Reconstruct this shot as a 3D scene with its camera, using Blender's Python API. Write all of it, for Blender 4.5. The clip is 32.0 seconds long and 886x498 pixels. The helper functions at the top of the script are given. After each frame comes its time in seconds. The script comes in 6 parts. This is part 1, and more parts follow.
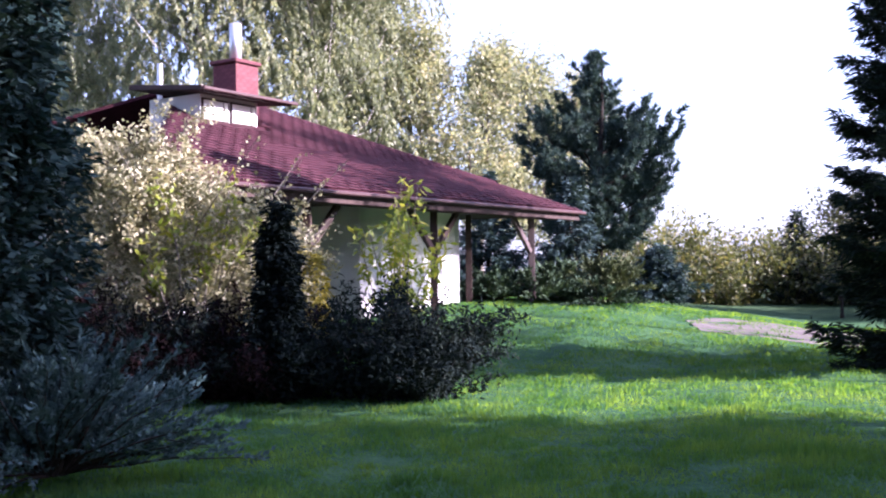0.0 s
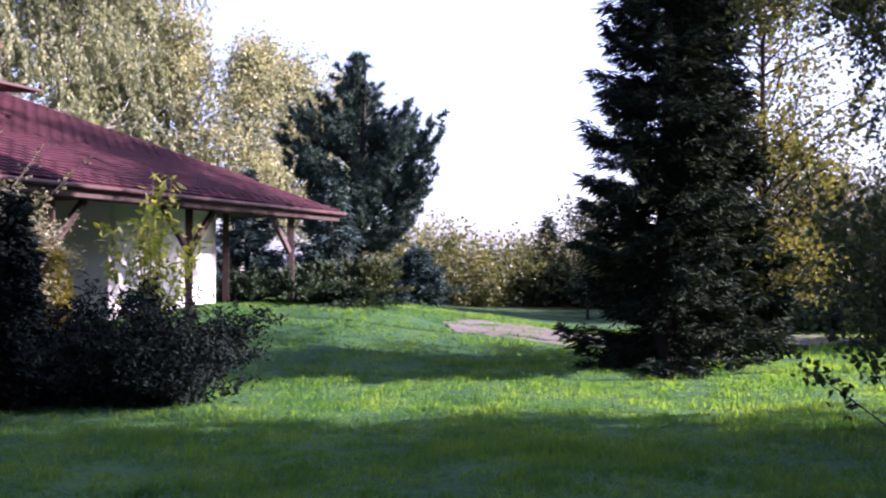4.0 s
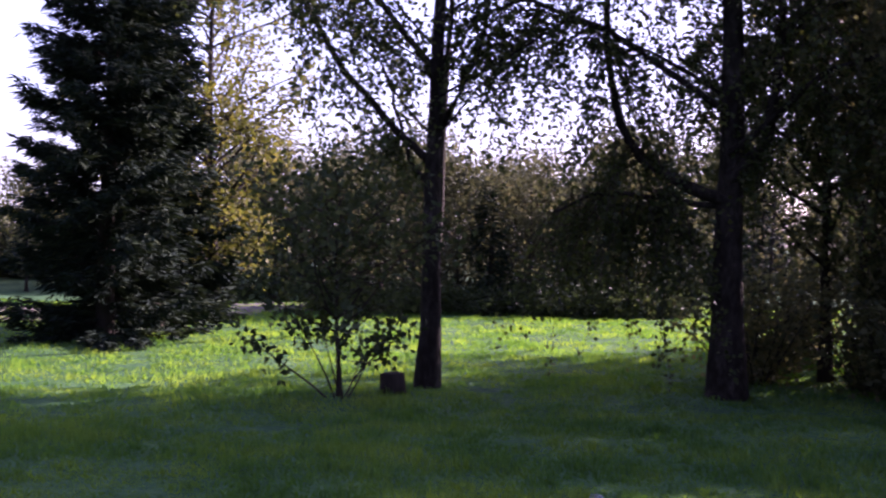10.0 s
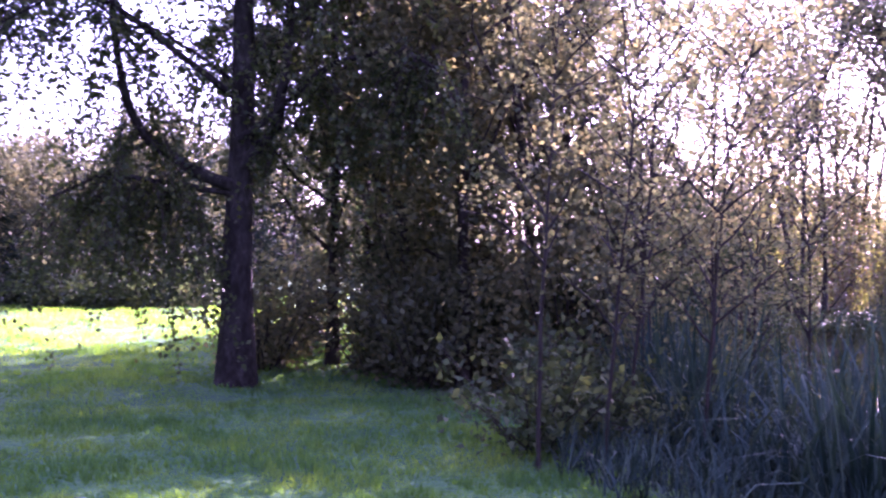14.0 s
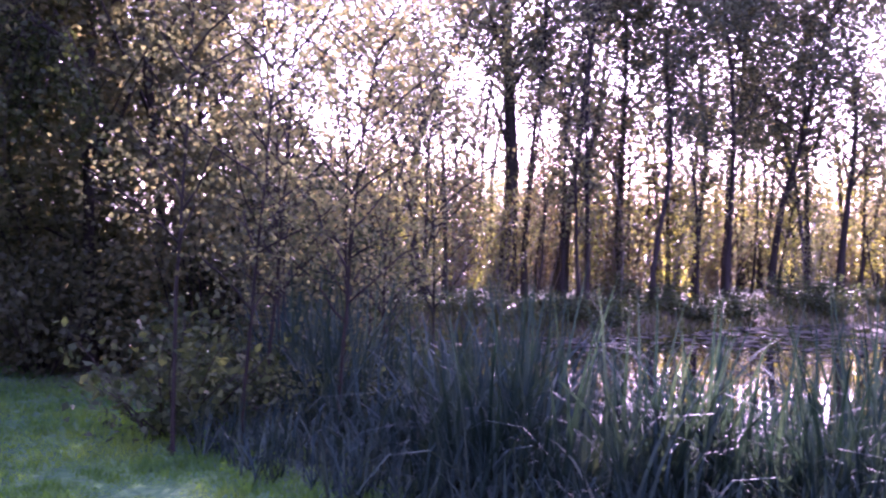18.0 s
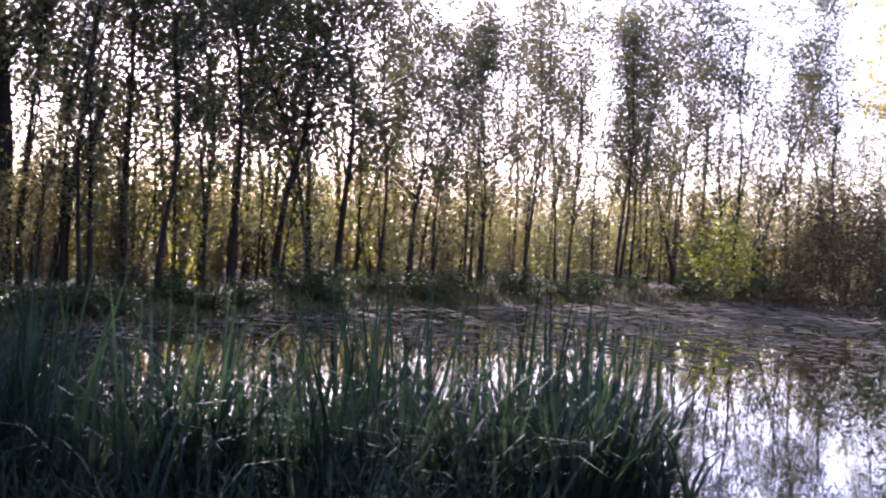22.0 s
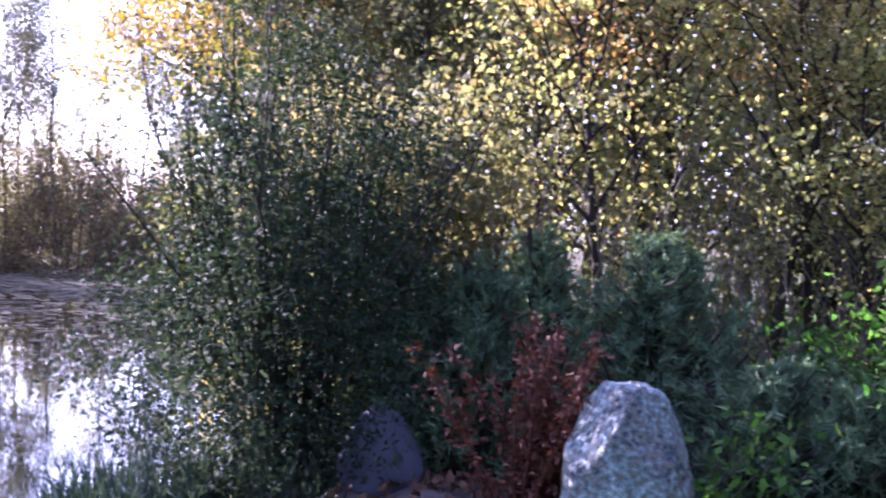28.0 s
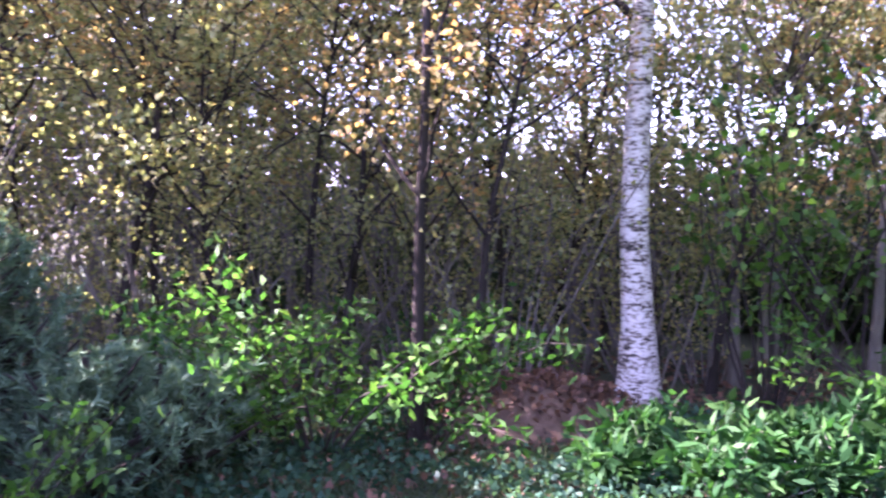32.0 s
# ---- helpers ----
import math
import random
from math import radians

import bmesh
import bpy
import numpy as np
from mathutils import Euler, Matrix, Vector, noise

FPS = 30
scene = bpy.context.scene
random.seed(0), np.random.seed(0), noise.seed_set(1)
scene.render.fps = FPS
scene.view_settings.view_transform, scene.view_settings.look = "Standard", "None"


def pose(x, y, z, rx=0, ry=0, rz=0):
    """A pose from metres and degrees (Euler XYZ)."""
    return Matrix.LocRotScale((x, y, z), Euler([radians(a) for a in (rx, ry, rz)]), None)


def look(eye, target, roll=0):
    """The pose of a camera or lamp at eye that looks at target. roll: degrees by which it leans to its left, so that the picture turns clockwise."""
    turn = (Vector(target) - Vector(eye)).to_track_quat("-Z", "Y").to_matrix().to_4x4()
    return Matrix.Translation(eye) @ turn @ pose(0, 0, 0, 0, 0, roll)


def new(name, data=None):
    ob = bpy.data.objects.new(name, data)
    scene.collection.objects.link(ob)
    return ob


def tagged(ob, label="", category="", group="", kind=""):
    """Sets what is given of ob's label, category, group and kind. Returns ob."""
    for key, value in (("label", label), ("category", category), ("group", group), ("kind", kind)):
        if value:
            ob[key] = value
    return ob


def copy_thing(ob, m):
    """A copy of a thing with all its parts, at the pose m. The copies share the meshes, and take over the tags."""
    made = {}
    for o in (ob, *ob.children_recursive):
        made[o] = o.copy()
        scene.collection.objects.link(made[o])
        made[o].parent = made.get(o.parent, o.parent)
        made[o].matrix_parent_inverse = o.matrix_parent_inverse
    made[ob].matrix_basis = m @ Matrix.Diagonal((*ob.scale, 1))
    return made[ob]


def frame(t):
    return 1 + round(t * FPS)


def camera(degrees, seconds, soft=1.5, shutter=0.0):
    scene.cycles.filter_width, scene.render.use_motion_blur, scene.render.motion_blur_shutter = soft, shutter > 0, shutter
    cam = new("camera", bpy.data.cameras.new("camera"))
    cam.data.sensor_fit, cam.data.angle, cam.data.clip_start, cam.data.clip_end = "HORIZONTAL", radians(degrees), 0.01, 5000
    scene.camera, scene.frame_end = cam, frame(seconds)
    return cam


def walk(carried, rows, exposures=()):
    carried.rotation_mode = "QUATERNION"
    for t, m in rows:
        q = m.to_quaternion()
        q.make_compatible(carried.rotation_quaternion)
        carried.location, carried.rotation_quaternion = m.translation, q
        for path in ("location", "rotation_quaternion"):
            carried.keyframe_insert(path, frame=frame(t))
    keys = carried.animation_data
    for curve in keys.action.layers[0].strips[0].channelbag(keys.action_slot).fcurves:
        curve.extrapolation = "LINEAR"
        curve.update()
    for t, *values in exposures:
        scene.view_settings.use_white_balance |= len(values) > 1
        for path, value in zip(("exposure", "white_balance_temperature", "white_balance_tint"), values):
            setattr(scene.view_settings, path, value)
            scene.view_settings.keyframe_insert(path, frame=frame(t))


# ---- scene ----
cam = camera(44.7, 32.0, soft=2.1, shutter=0.45)
EYE = 1.6
ROWS = [
    (0.0, 0.0, -0.0, 0.01, 1.12, 0.66),
    (0.5, 0.01, 0.01, -1.24, 1.1, 0.62),
    (1.0, 0.02, 0.02, -2.6, 1.05, 0.57),
    (1.5, 0.029, 0.033, -3.99, 1.01, 0.49),
    (2.0, 0.038, 0.05, -5.45, 1.0, 0.38),
    (2.5, 0.046, 0.072, -7.05, 1.02, 0.28),
    (4.5, 0.082, 0.165, -14.57, 1.1, -0.15),
    (5.0, 0.091, 0.185, -16.54, 1.08, -0.28),
    (5.5, 0.103, 0.199, -18.52, 1.06, -0.37),
    (6.0, 0.118, 0.213, -20.5, 1.03, -0.44),
    (6.5, 0.135, 0.227, -22.52, 0.9, -0.51),
    (7.0, 0.15, 0.236, -24.75, 0.74, -0.59),
    (7.5, 0.166, 0.24, -27.16, 0.58, -0.66),
    (8.0, 0.182, 0.242, -29.76, 0.41, -0.68),
    (8.5, 0.196, 0.249, -32.51, 0.22, -0.69),
    (9.0, 0.21, 0.253, -35.34, 0.05, -0.7),
    (9.5, 0.225, 0.256, -38.23, -0.14, -0.68),
    (10.0, 0.242, 0.256, -41.17, -0.34, -0.63),
    (10.5, 0.26, 0.256, -44.17, -0.51, -0.6),
    (11.0, 0.283, 0.256, -47.29, -0.6, -0.62),
    (11.5, 0.307, 0.249, -50.55, -0.62, -0.66),
    (12.0, 0.337, 0.237, -53.89, -0.6, -0.62),
    (12.5, 0.382, 0.224, -56.96, -0.59, -0.65),
    (13.0, 0.441, 0.211, -59.9, -0.6, -0.74),
    (13.5, 0.501, 0.199, -62.77, -0.63, -0.85),
    (14.0, 0.549, 0.19, -65.66, -0.7, -0.98),
    (14.5, 0.584, 0.178, -68.52, -0.78, -1.17),
    (15.0, 0.6, 0.171, -71.36, -0.83, -1.37),
    (15.5, 0.598, 0.173, -73.87, -0.9, -1.52),
    (17.5, 0.522, 0.225, -82.19, -1.27, -1.52),
    (18.0, 0.52, 0.236, -85.18, -1.33, -1.59),
    (18.5, 0.533, 0.247, -88.56, -1.43, -1.73),
    (19.0, 0.551, 0.256, -92.15, -1.53, -1.91),
    (19.5, 0.564, 0.26, -95.86, -1.58, -2.08),
    (20.0, 0.567, 0.264, -99.58, -1.54, -2.28),
    (20.5, 0.562, 0.267, -103.03, -1.4, -2.42),
    (21.0, 0.556, 0.273, -105.93, -1.24, -2.6),
    (21.5, 0.547, 0.282, -108.53, -1.09, -2.73),
    (22.0, 0.534, 0.294, -111.11, -0.96, -2.85),
    (22.5, 0.523, 0.3, -113.7, -0.81, -2.93),
    (23.0, 0.523, 0.294, -116.35, -0.7, -2.98),
    (23.5, 0.535, 0.279, -119.01, -0.6, -3.02),
    (24.0, 0.556, 0.254, -122.08, -0.58, -3.05),
    (24.5, 0.586, 0.228, -125.53, -0.5, -3.14),
    (25.0, 0.612, 0.207, -129.28, -0.41, -3.21),
    (25.5, 0.622, 0.192, -133.17, -0.38, -3.16),
    (27.5, 0.583, 0.154, -147.22, -1.07, -1.76),
    (28.0, 0.557, 0.131, -150.73, -1.31, -1.53),
    (28.5, 0.517, 0.104, -154.54, -1.52, -1.35),
    (29.0, 0.466, 0.074, -158.69, -1.67, -1.24),
    (29.5, 0.413, 0.046, -162.82, -1.75, -1.18),
    (30.0, 0.37, 0.023, -166.99, -1.75, -1.21),
    (30.5, 0.334, -0.014, -170.65, -1.66, -1.23),
    (31.0, 0.306, -0.066, -174.22, -1.59, -1.23),
    (31.5, 0.294, -0.124, -177.97, -1.53, -1.23),
    (32.0, 0.291, -0.184, -182.55, -1.52, -1.28),
]
SKY, SUN, HAZE = 0.052, 5.0, 2.3
EXPOSURES = [(0.0, 2.5, 5350, 45), (2.0, 2.35, 5480, 47), (5.0, 2.2, 5650, 48), (9.0, 2.1, 5800, 56), (11.0, 2.55, 5550, 72), (13.0, 3.7, 5300, 90), (15.5, 4.3, 5450, 92), (17.5, 4.1, 5400, 92), (19.0, 3.85, 5450, 82), (21.0, 3.2, 5550, 58), (23.0, 2.36, 5750, 36), (25.5, 1.8, 5950, 32), (27.5, 3.1, 5350, 48), (29.0, 4.0, 5200, 66), (30.0, 4.42, 5200, 63), (31.0, 4.75, 5300, 60), (32.0, 4.33, 5450, 62)]

walk(cam, [(t, pose(x, y, EYE, 90 + pitch, roll, yaw)) for t, x, y, yaw, pitch, roll in ROWS], EXPOSURES)

# ---- light ----
SUN_AZ, SUN_EL = 96.0, 27.0
world = bpy.data.worlds.new("world")
scene.world = world
world.use_nodes = True
wn = world.node_tree
sky = wn.nodes.new("ShaderNodeTexSky")
sky.sky_type, sky.sun_disc = "NISHITA", False
sky.sun_elevation, sky.sun_rotation = radians(SUN_EL), radians(SUN_AZ)
sky.dust_density, sky.air_density, sky.ozone_density = 2.0, 1.0, 2.0
haze = wn.nodes.new("ShaderNodeMix")  # thin morning haze all over the sky
haze.data_type, haze.blend_type = "RGBA", "ADD"
haze.inputs[0].default_value = 1.0
haze.inputs[7].default_value = (HAZE * 0.93, HAZE, HAZE * 1.1, 1)
wn.links.new(sky.outputs[0], haze.inputs[6])
wn.links.new(haze.outputs[2], wn.nodes["Background"].inputs[0])
wn.nodes["Background"].inputs[1].default_value = SKY
sun = new("sun", bpy.data.lights.new("sun", "SUN"))
sun.data.energy, sun.data.angle, sun.data.color = SUN, radians(0.55), (1.0, 0.89, 0.7)
ca = radians(SUN_AZ)
sun.matrix_world = look((50 * math.sin(ca) * math.cos(radians(SUN_EL)), 50 * math.cos(ca) * math.cos(radians(SUN_EL)), 50 * math.sin(radians(SUN_EL))), (0, 0, 0))


# ---- materials ----
def nodes_of(name):
    m = bpy.data.materials.new(name)
    m.use_nodes = True
    nt = m.node_tree
    return m, nt, nt.nodes["Principled BSDF"], nt.nodes["Material Output"]


def ramp(nt, stops):
    r = nt.nodes.new("ShaderNodeValToRGB")
    e = r.color_ramp.elements
    while len(e) < len(stops):
        e.new(0.5)
    for k, (p, c) in enumerate(stops):
        e[k].position, e[k].color = p, (*c, 1)
    return r


def surface(name, stops, scale=3.0, rough=0.8, bump=0.3, bump_scale=40.0, metal=0.0, stretch=(1, 1, 1), fine=0.35, spec=0.3, per_object=False):
    """Two scales of noise drive the colour, a finer one the relief."""
    m, nt, p, out = nodes_of(name)
    co = nt.nodes.new("ShaderNodeTexCoord")
    mp = nt.nodes.new("ShaderNodeMapping")
    mp.inputs["Scale"].default_value = stretch
    nt.links.new(co.outputs["Object"], mp.inputs[0])
    big, small = nt.nodes.new("ShaderNodeTexNoise"), nt.nodes.new("ShaderNodeTexNoise")
    big.inputs["Scale"].default_value, small.inputs["Scale"].default_value = scale, bump_scale
    big.inputs["Detail"].default_value, small.inputs["Detail"].default_value = 6, 5
    mix = nt.nodes.new("ShaderNodeMix")
    mix.inputs[0].default_value = fine
    for n in (big, small):
        nt.links.new(mp.outputs[0], n.inputs[0])
    nt.links.new(big.outputs["Fac"], mix.inputs[2])
    nt.links.new(small.outputs["Fac"], mix.inputs[3])
    src = mix.outputs[0]
    if per_object:
        info = nt.nodes.new("ShaderNodeObjectInfo")
        add = nt.nodes.new("ShaderNodeMath")
        add.operation = "MULTIPLY_ADD"
        nt.links.new(info.outputs["Random"], add.inputs[0])
        add.inputs[1].default_value = 0.24
        sub = nt.nodes.new("ShaderNodeMath")
        sub.operation = "SUBTRACT"
        sub.inputs[1].default_value = 0.12
        nt.links.new(src, add.inputs[2])
        nt.links.new(add.outputs[0], sub.inputs[0])
        src = sub.outputs[0]
    r = ramp(nt, stops)
    nt.links.new(src, r.inputs[0])
    nt.links.new(r.outputs[0], p.inputs["Base Color"])
    b = nt.nodes.new("ShaderNodeBump")
    b.inputs["Strength"].default_value, b.inputs["Distance"].default_value = bump, 0.02
    nt.links.new(small.outputs["Fac"], b.inputs["Height"])
    nt.links.new(b.outputs[0], p.inputs["Normal"])
    p.inputs["Roughness"].default_value, p.inputs["Metallic"].default_value = rough, metal
    p.inputs["Specular IOR Level"].default_value = spec
    return m


def leafy(name, stops, through_light=0.4, rough=0.5, patch=0.5, spec=0.35, shine=(1.5, 1.45, 0.75)):
    """Leaves: a colour for every leaf, light and dark patches over the crown, and light that shines through."""
    m, nt, p, out = nodes_of(name)
    geo, co = nt.nodes.new("ShaderNodeNewGeometry"), nt.nodes.new("ShaderNodeTexCoord")
    n = nt.nodes.new("ShaderNodeTexNoise")
    n.inputs["Scale"].default_value, n.inputs["Detail"].default_value = 1.1, 3
    nt.links.new(co.outputs["Object"], n.inputs[0])
    mix = nt.nodes.new("ShaderNodeMix")
    mix.inputs[0].default_value = patch
    nt.links.new(geo.outputs["Random Per Island"], mix.inputs[2])
    nt.links.new(n.outputs["Fac"], mix.inputs[3])
    info, vary = nt.nodes.new("ShaderNodeObjectInfo"), nt.nodes.new("ShaderNodeMath")
    vary.operation = "MULTIPLY_ADD"
    vary.inputs[1].default_value = 0.22
    nt.links.new(info.outputs["Random"], vary.inputs[0])
    shift = nt.nodes.new("ShaderNodeMath")
    shift.inputs[1].default_value = -0.11
    nt.links.new(mix.outputs[0], shift.inputs[0])
    nt.links.new(shift.outputs[0], vary.inputs[2])
    r = ramp(nt, stops)
    nt.links.new(vary.outputs[0], r.inputs[0])
    nt.links.new(r.outputs[0], p.inputs["Base Color"])
    p.inputs["Roughness"].default_value, p.inputs["Specular IOR Level"].default_value = rough, spec
    t = nt.nodes.new("ShaderNodeBsdfTranslucent")
    bright = nt.nodes.new("ShaderNodeMix")
    bright.data_type, bright.blend_type = "RGBA", "MULTIPLY"
    bright.inputs[0].default_value = 1.0
    nt.links.new(r.outputs[0], bright.inputs[6])
    bright.inputs[7].default_value = (*shine, 1)
    nt.links.new(bright.outputs[2], t.inputs[0])
    sh = nt.nodes.new("ShaderNodeMixShader")
    sh.inputs[0].default_value = through_light
    nt.links.new(p.outputs[0], sh.inputs[1])
    nt.links.new(t.outputs[0], sh.inputs[2])
    nt.links.new(sh.outputs[0], out.inputs[0])
    return m


M = {}
M["bark_dark"] = surface("bark_dark", [(0.3, (0.014, 0.012, 0.010)), (0.6, (0.036, 0.03, 0.026)), (0.8, (0.08, 0.07, 0.06))], 4, 0.95, 0.8, 30, stretch=(1, 1, 0.25), spec=0.1)
M["bark_grey"] = surface("bark_grey", [(0.3, (0.07, 0.062, 0.05)), (0.55, (0.16, 0.145, 0.12)), (0.8, (0.26, 0.25, 0.22))], 4, 0.9, 0.6, 30, stretch=(1, 1, 0.3))
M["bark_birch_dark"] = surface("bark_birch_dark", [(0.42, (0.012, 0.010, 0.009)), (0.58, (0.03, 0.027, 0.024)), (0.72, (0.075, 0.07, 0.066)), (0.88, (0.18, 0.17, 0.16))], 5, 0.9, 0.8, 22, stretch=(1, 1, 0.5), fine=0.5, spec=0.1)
M["bark_birch_white"] = surface("bark_birch_white", [(0.38, (0.03, 0.026, 0.022)), (0.45, (0.2, 0.17, 0.14)), (0.52, (0.5, 0.47, 0.43)), (0.75, (0.72, 0.7, 0.66))], 4.5, 0.75, 0.4, 18, stretch=(1, 1, 2.6), fine=0.5)
M["leaf_birch"] = leafy("leaf_birch", [(0.15, (0.019, 0.034, 0.013)), (0.55, (0.046, 0.064, 0.022)), (0.8, (0.105, 0.115, 0.032)), (0.97, (0.26, 0.16, 0.035))], 0.42, 0.55, 0.5, 0.2)
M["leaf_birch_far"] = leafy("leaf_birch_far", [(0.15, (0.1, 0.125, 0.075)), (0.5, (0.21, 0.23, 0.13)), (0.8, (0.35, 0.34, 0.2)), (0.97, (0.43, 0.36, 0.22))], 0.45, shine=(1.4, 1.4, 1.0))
M["leaf_alder"] = leafy("leaf_alder", [(0.15, (0.036, 0.052, 0.032)), (0.6, (0.088, 0.102, 0.052)), (0.87, (0.16, 0.145, 0.064)), (1.0, (0.26, 0.18, 0.07))], 0.52, 0.6, 0.6, 0.15, (1.7, 1.5, 1.0))
M["leaf_yellow"] = leafy("leaf_yellow", [(0.12, (0.045, 0.05, 0.01)), (0.42, (0.13, 0.11, 0.018)), (0.7, (0.22, 0.165, 0.028)), (0.95, (0.27, 0.14, 0.026))], 0.35, 0.5, 0.5, 0.1)
M["leaf_lime"] = leafy("leaf_lime", [(0.15, (0.08, 0.13, 0.02)), (0.55, (0.17, 0.22, 0.03)), (0.9, (0.34, 0.33, 0.05))], 0.5)
M["leaf_willow"] = leafy("leaf_willow", [(0.15, (0.009, 0.019, 0.014)), (0.55, (0.023, 0.04, 0.027)), (0.9, (0.066, 0.09, 0.056))], 0.2, 0.7, 0.6, 0.05)
M["leaf_wood"] = leafy("leaf_wood", [(0.14, (0.05, 0.072, 0.036)), (0.34, (0.125, 0.16, 0.065)), (0.5, (0.2, 0.22, 0.085)), (0.63, (0.3, 0.3, 0.125)), (0.8, (0.33, 0.26, 0.1)), (0.95, (0.4, 0.17, 0.06))], 0.45, 0.5, 0.58, 0.22, (1.4, 1.35, 0.8))
M["leaf_amber"] = leafy("leaf_amber", [(0.14, (0.06, 0.066, 0.03)), (0.36, (0.14, 0.135, 0.055)), (0.54, (0.24, 0.19, 0.075)), (0.7, (0.33, 0.22, 0.08)), (0.9, (0.36, 0.14, 0.05))], 0.45, 0.5, 0.58, 0.2, (1.5, 1.3, 0.8))
M["leaf_herb"] = leafy("leaf_herb", [(0.15, (0.012, 0.04, 0.024)), (0.55, (0.03, 0.08, 0.044)), (0.9, (0.075, 0.13, 0.06))], 0.35, 0.6, 0.5, 0.15)
M["leaf_green"] = leafy("leaf_green", [(0.15, (0.014, 0.042, 0.009)), (0.55, (0.042, 0.11, 0.015)), (0.9, (0.115, 0.225, 0.035))], 0.4, 0.5, 0.5, 0.2)
M["leaf_fresh"] = leafy("leaf_fresh", [(0.15, (0.013, 0.046, 0.01)), (0.55, (0.034, 0.098, 0.017)), (0.9, (0.085, 0.17, 0.03))], 0.45, 0.55, 0.5, 0.15, (1.15, 1.45, 0.65))
M["leaf_bank"] = leafy("leaf_bank", [(0.15, (0.026, 0.036, 0.023)), (0.6, (0.064, 0.075, 0.042)), (0.87, (0.115, 0.108, 0.055)), (1.0, (0.19, 0.14, 0.06))], 0.36, 0.7, 0.6, 0.08, (1.5, 1.35, 0.9))
M["leaf_olive"] = leafy("leaf_olive", [(0.15, (0.026, 0.034, 0.012)), (0.55, (0.07, 0.08, 0.022)), (0.85, (0.14, 0.13, 0.03)), (1.0, (0.19, 0.15, 0.035))], 0.42, 0.6, 0.6, 0.12)
M["leaf_rhodo"] = leafy("leaf_rhodo", [(0.15, (0.01, 0.04, 0.012)), (0.55, (0.018, 0.062, 0.016)), (0.9, (0.045, 0.105, 0.026))], 0.3, 0.6, 0.3, 0.1, (1.1, 1.5, 0.6))
M["leaf_cream"] = leafy("leaf_cream", [(0.15, (0.06, 0.075, 0.026)), (0.42, (0.24, 0.24, 0.13)), (0.75, (0.4, 0.38, 0.25)), (0.95, (0.5, 0.42, 0.3))], 0.3, shine=(1.3, 1.25, 0.9))
M["leaf_hedge"] = leafy("leaf_hedge", [(0.15, (0.034, 0.05, 0.022)), (0.45, (0.095, 0.112, 0.042)), (0.75, (0.17, 0.155, 0.058)), (0.95, (0.2, 0.1, 0.042))], 0.35)
M["leaf_scrub"] = leafy("leaf_scrub", [(0.15, (0.045, 0.055, 0.018)), (0.5, (0.115, 0.13, 0.03)), (0.78, (0.22, 0.21, 0.05)), (0.97, (0.3, 0.19, 0.06))], 0.45)
M["leaf_dusk"] = leafy("leaf_dusk", [(0.15, (0.035, 0.034, 0.024)), (0.6, (0.085, 0.07, 0.045)), (0.95, (0.16, 0.115, 0.065))], 0.3, 0.7, 0.6, 0.08)
M["leaf_dark"] = leafy("leaf_dark", [(0.15, (0.017, 0.032, 0.018)), (0.6, (0.042, 0.062, 0.03)), (0.9, (0.085, 0.108, 0.045))], 0.35, 0.6, 0.5, 0.1)
M["needle_spruce"] = leafy("needle_spruce", [(0.15, (0.008, 0.015, 0.014)), (0.6, (0.021, 0.034, 0.025)), (0.95, (0.055, 0.074, 0.036))], 0.08, 0.8, 0.5, 0.04)
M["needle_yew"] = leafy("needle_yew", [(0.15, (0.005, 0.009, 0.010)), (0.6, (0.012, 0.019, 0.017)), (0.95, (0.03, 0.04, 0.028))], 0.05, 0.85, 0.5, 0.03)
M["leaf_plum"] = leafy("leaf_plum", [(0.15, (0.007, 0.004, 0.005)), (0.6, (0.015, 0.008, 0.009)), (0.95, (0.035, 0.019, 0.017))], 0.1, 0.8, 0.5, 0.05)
M["needle_thuja"] = leafy("needle_thuja", [(0.15, (0.010, 0.024, 0.024)), (0.6, (0.026, 0.05, 0.046)), (0.95, (0.06, 0.092, 0.08))], 0.08, 0.8, 0.5, 0.04)
M["needle_olive"] = leafy("needle_olive", [(0.15, (0.028, 0.042, 0.021)), (0.6, (0.07, 0.09, 0.042)), (0.95, (0.14, 0.16, 0.075))], 0.1, 0.7, 0.5, 0.1)
M["needle_dusky"] = leafy("needle_dusky", [(0.15, (0.012, 0.028, 0.026)), (0.6, (0.035, 0.064, 0.055)), (0.95, (0.085, 0.125, 0.095))], 0.1, 0.7, 0.5, 0.1)
M["needle_blue"] = leafy("needle_blue", [(0.15, (0.017, 0.034, 0.036)), (0.6, (0.04, 0.07, 0.072)), (0.95, (0.1, 0.145, 0.145))], 0.12, 0.7, 0.5, 0.1)
M["needle_pine"] = leafy("needle_pine", [(0.15, (0.018, 0.038, 0.025)), (0.6, (0.045, 0.075, 0.045)), (0.95, (0.1, 0.14, 0.075))], 0.12, 0.7, 0.5, 0.1)
M["needle_juniper"] = leafy("needle_juniper", [(0.15, (0.035, 0.068, 0.068)), (0.6, (0.08, 0.135, 0.13)), (0.95, (0.17, 0.24, 0.225))], 0.1, 0.7, 0.5, 0.1)
M["needle_soft"] = leafy("needle_soft", [(0.15, (0.03, 0.066, 0.04)), (0.6, (0.078, 0.138, 0.078)), (0.95, (0.17, 0.235, 0.13))], 0.12, 0.7, 0.5, 0.1)
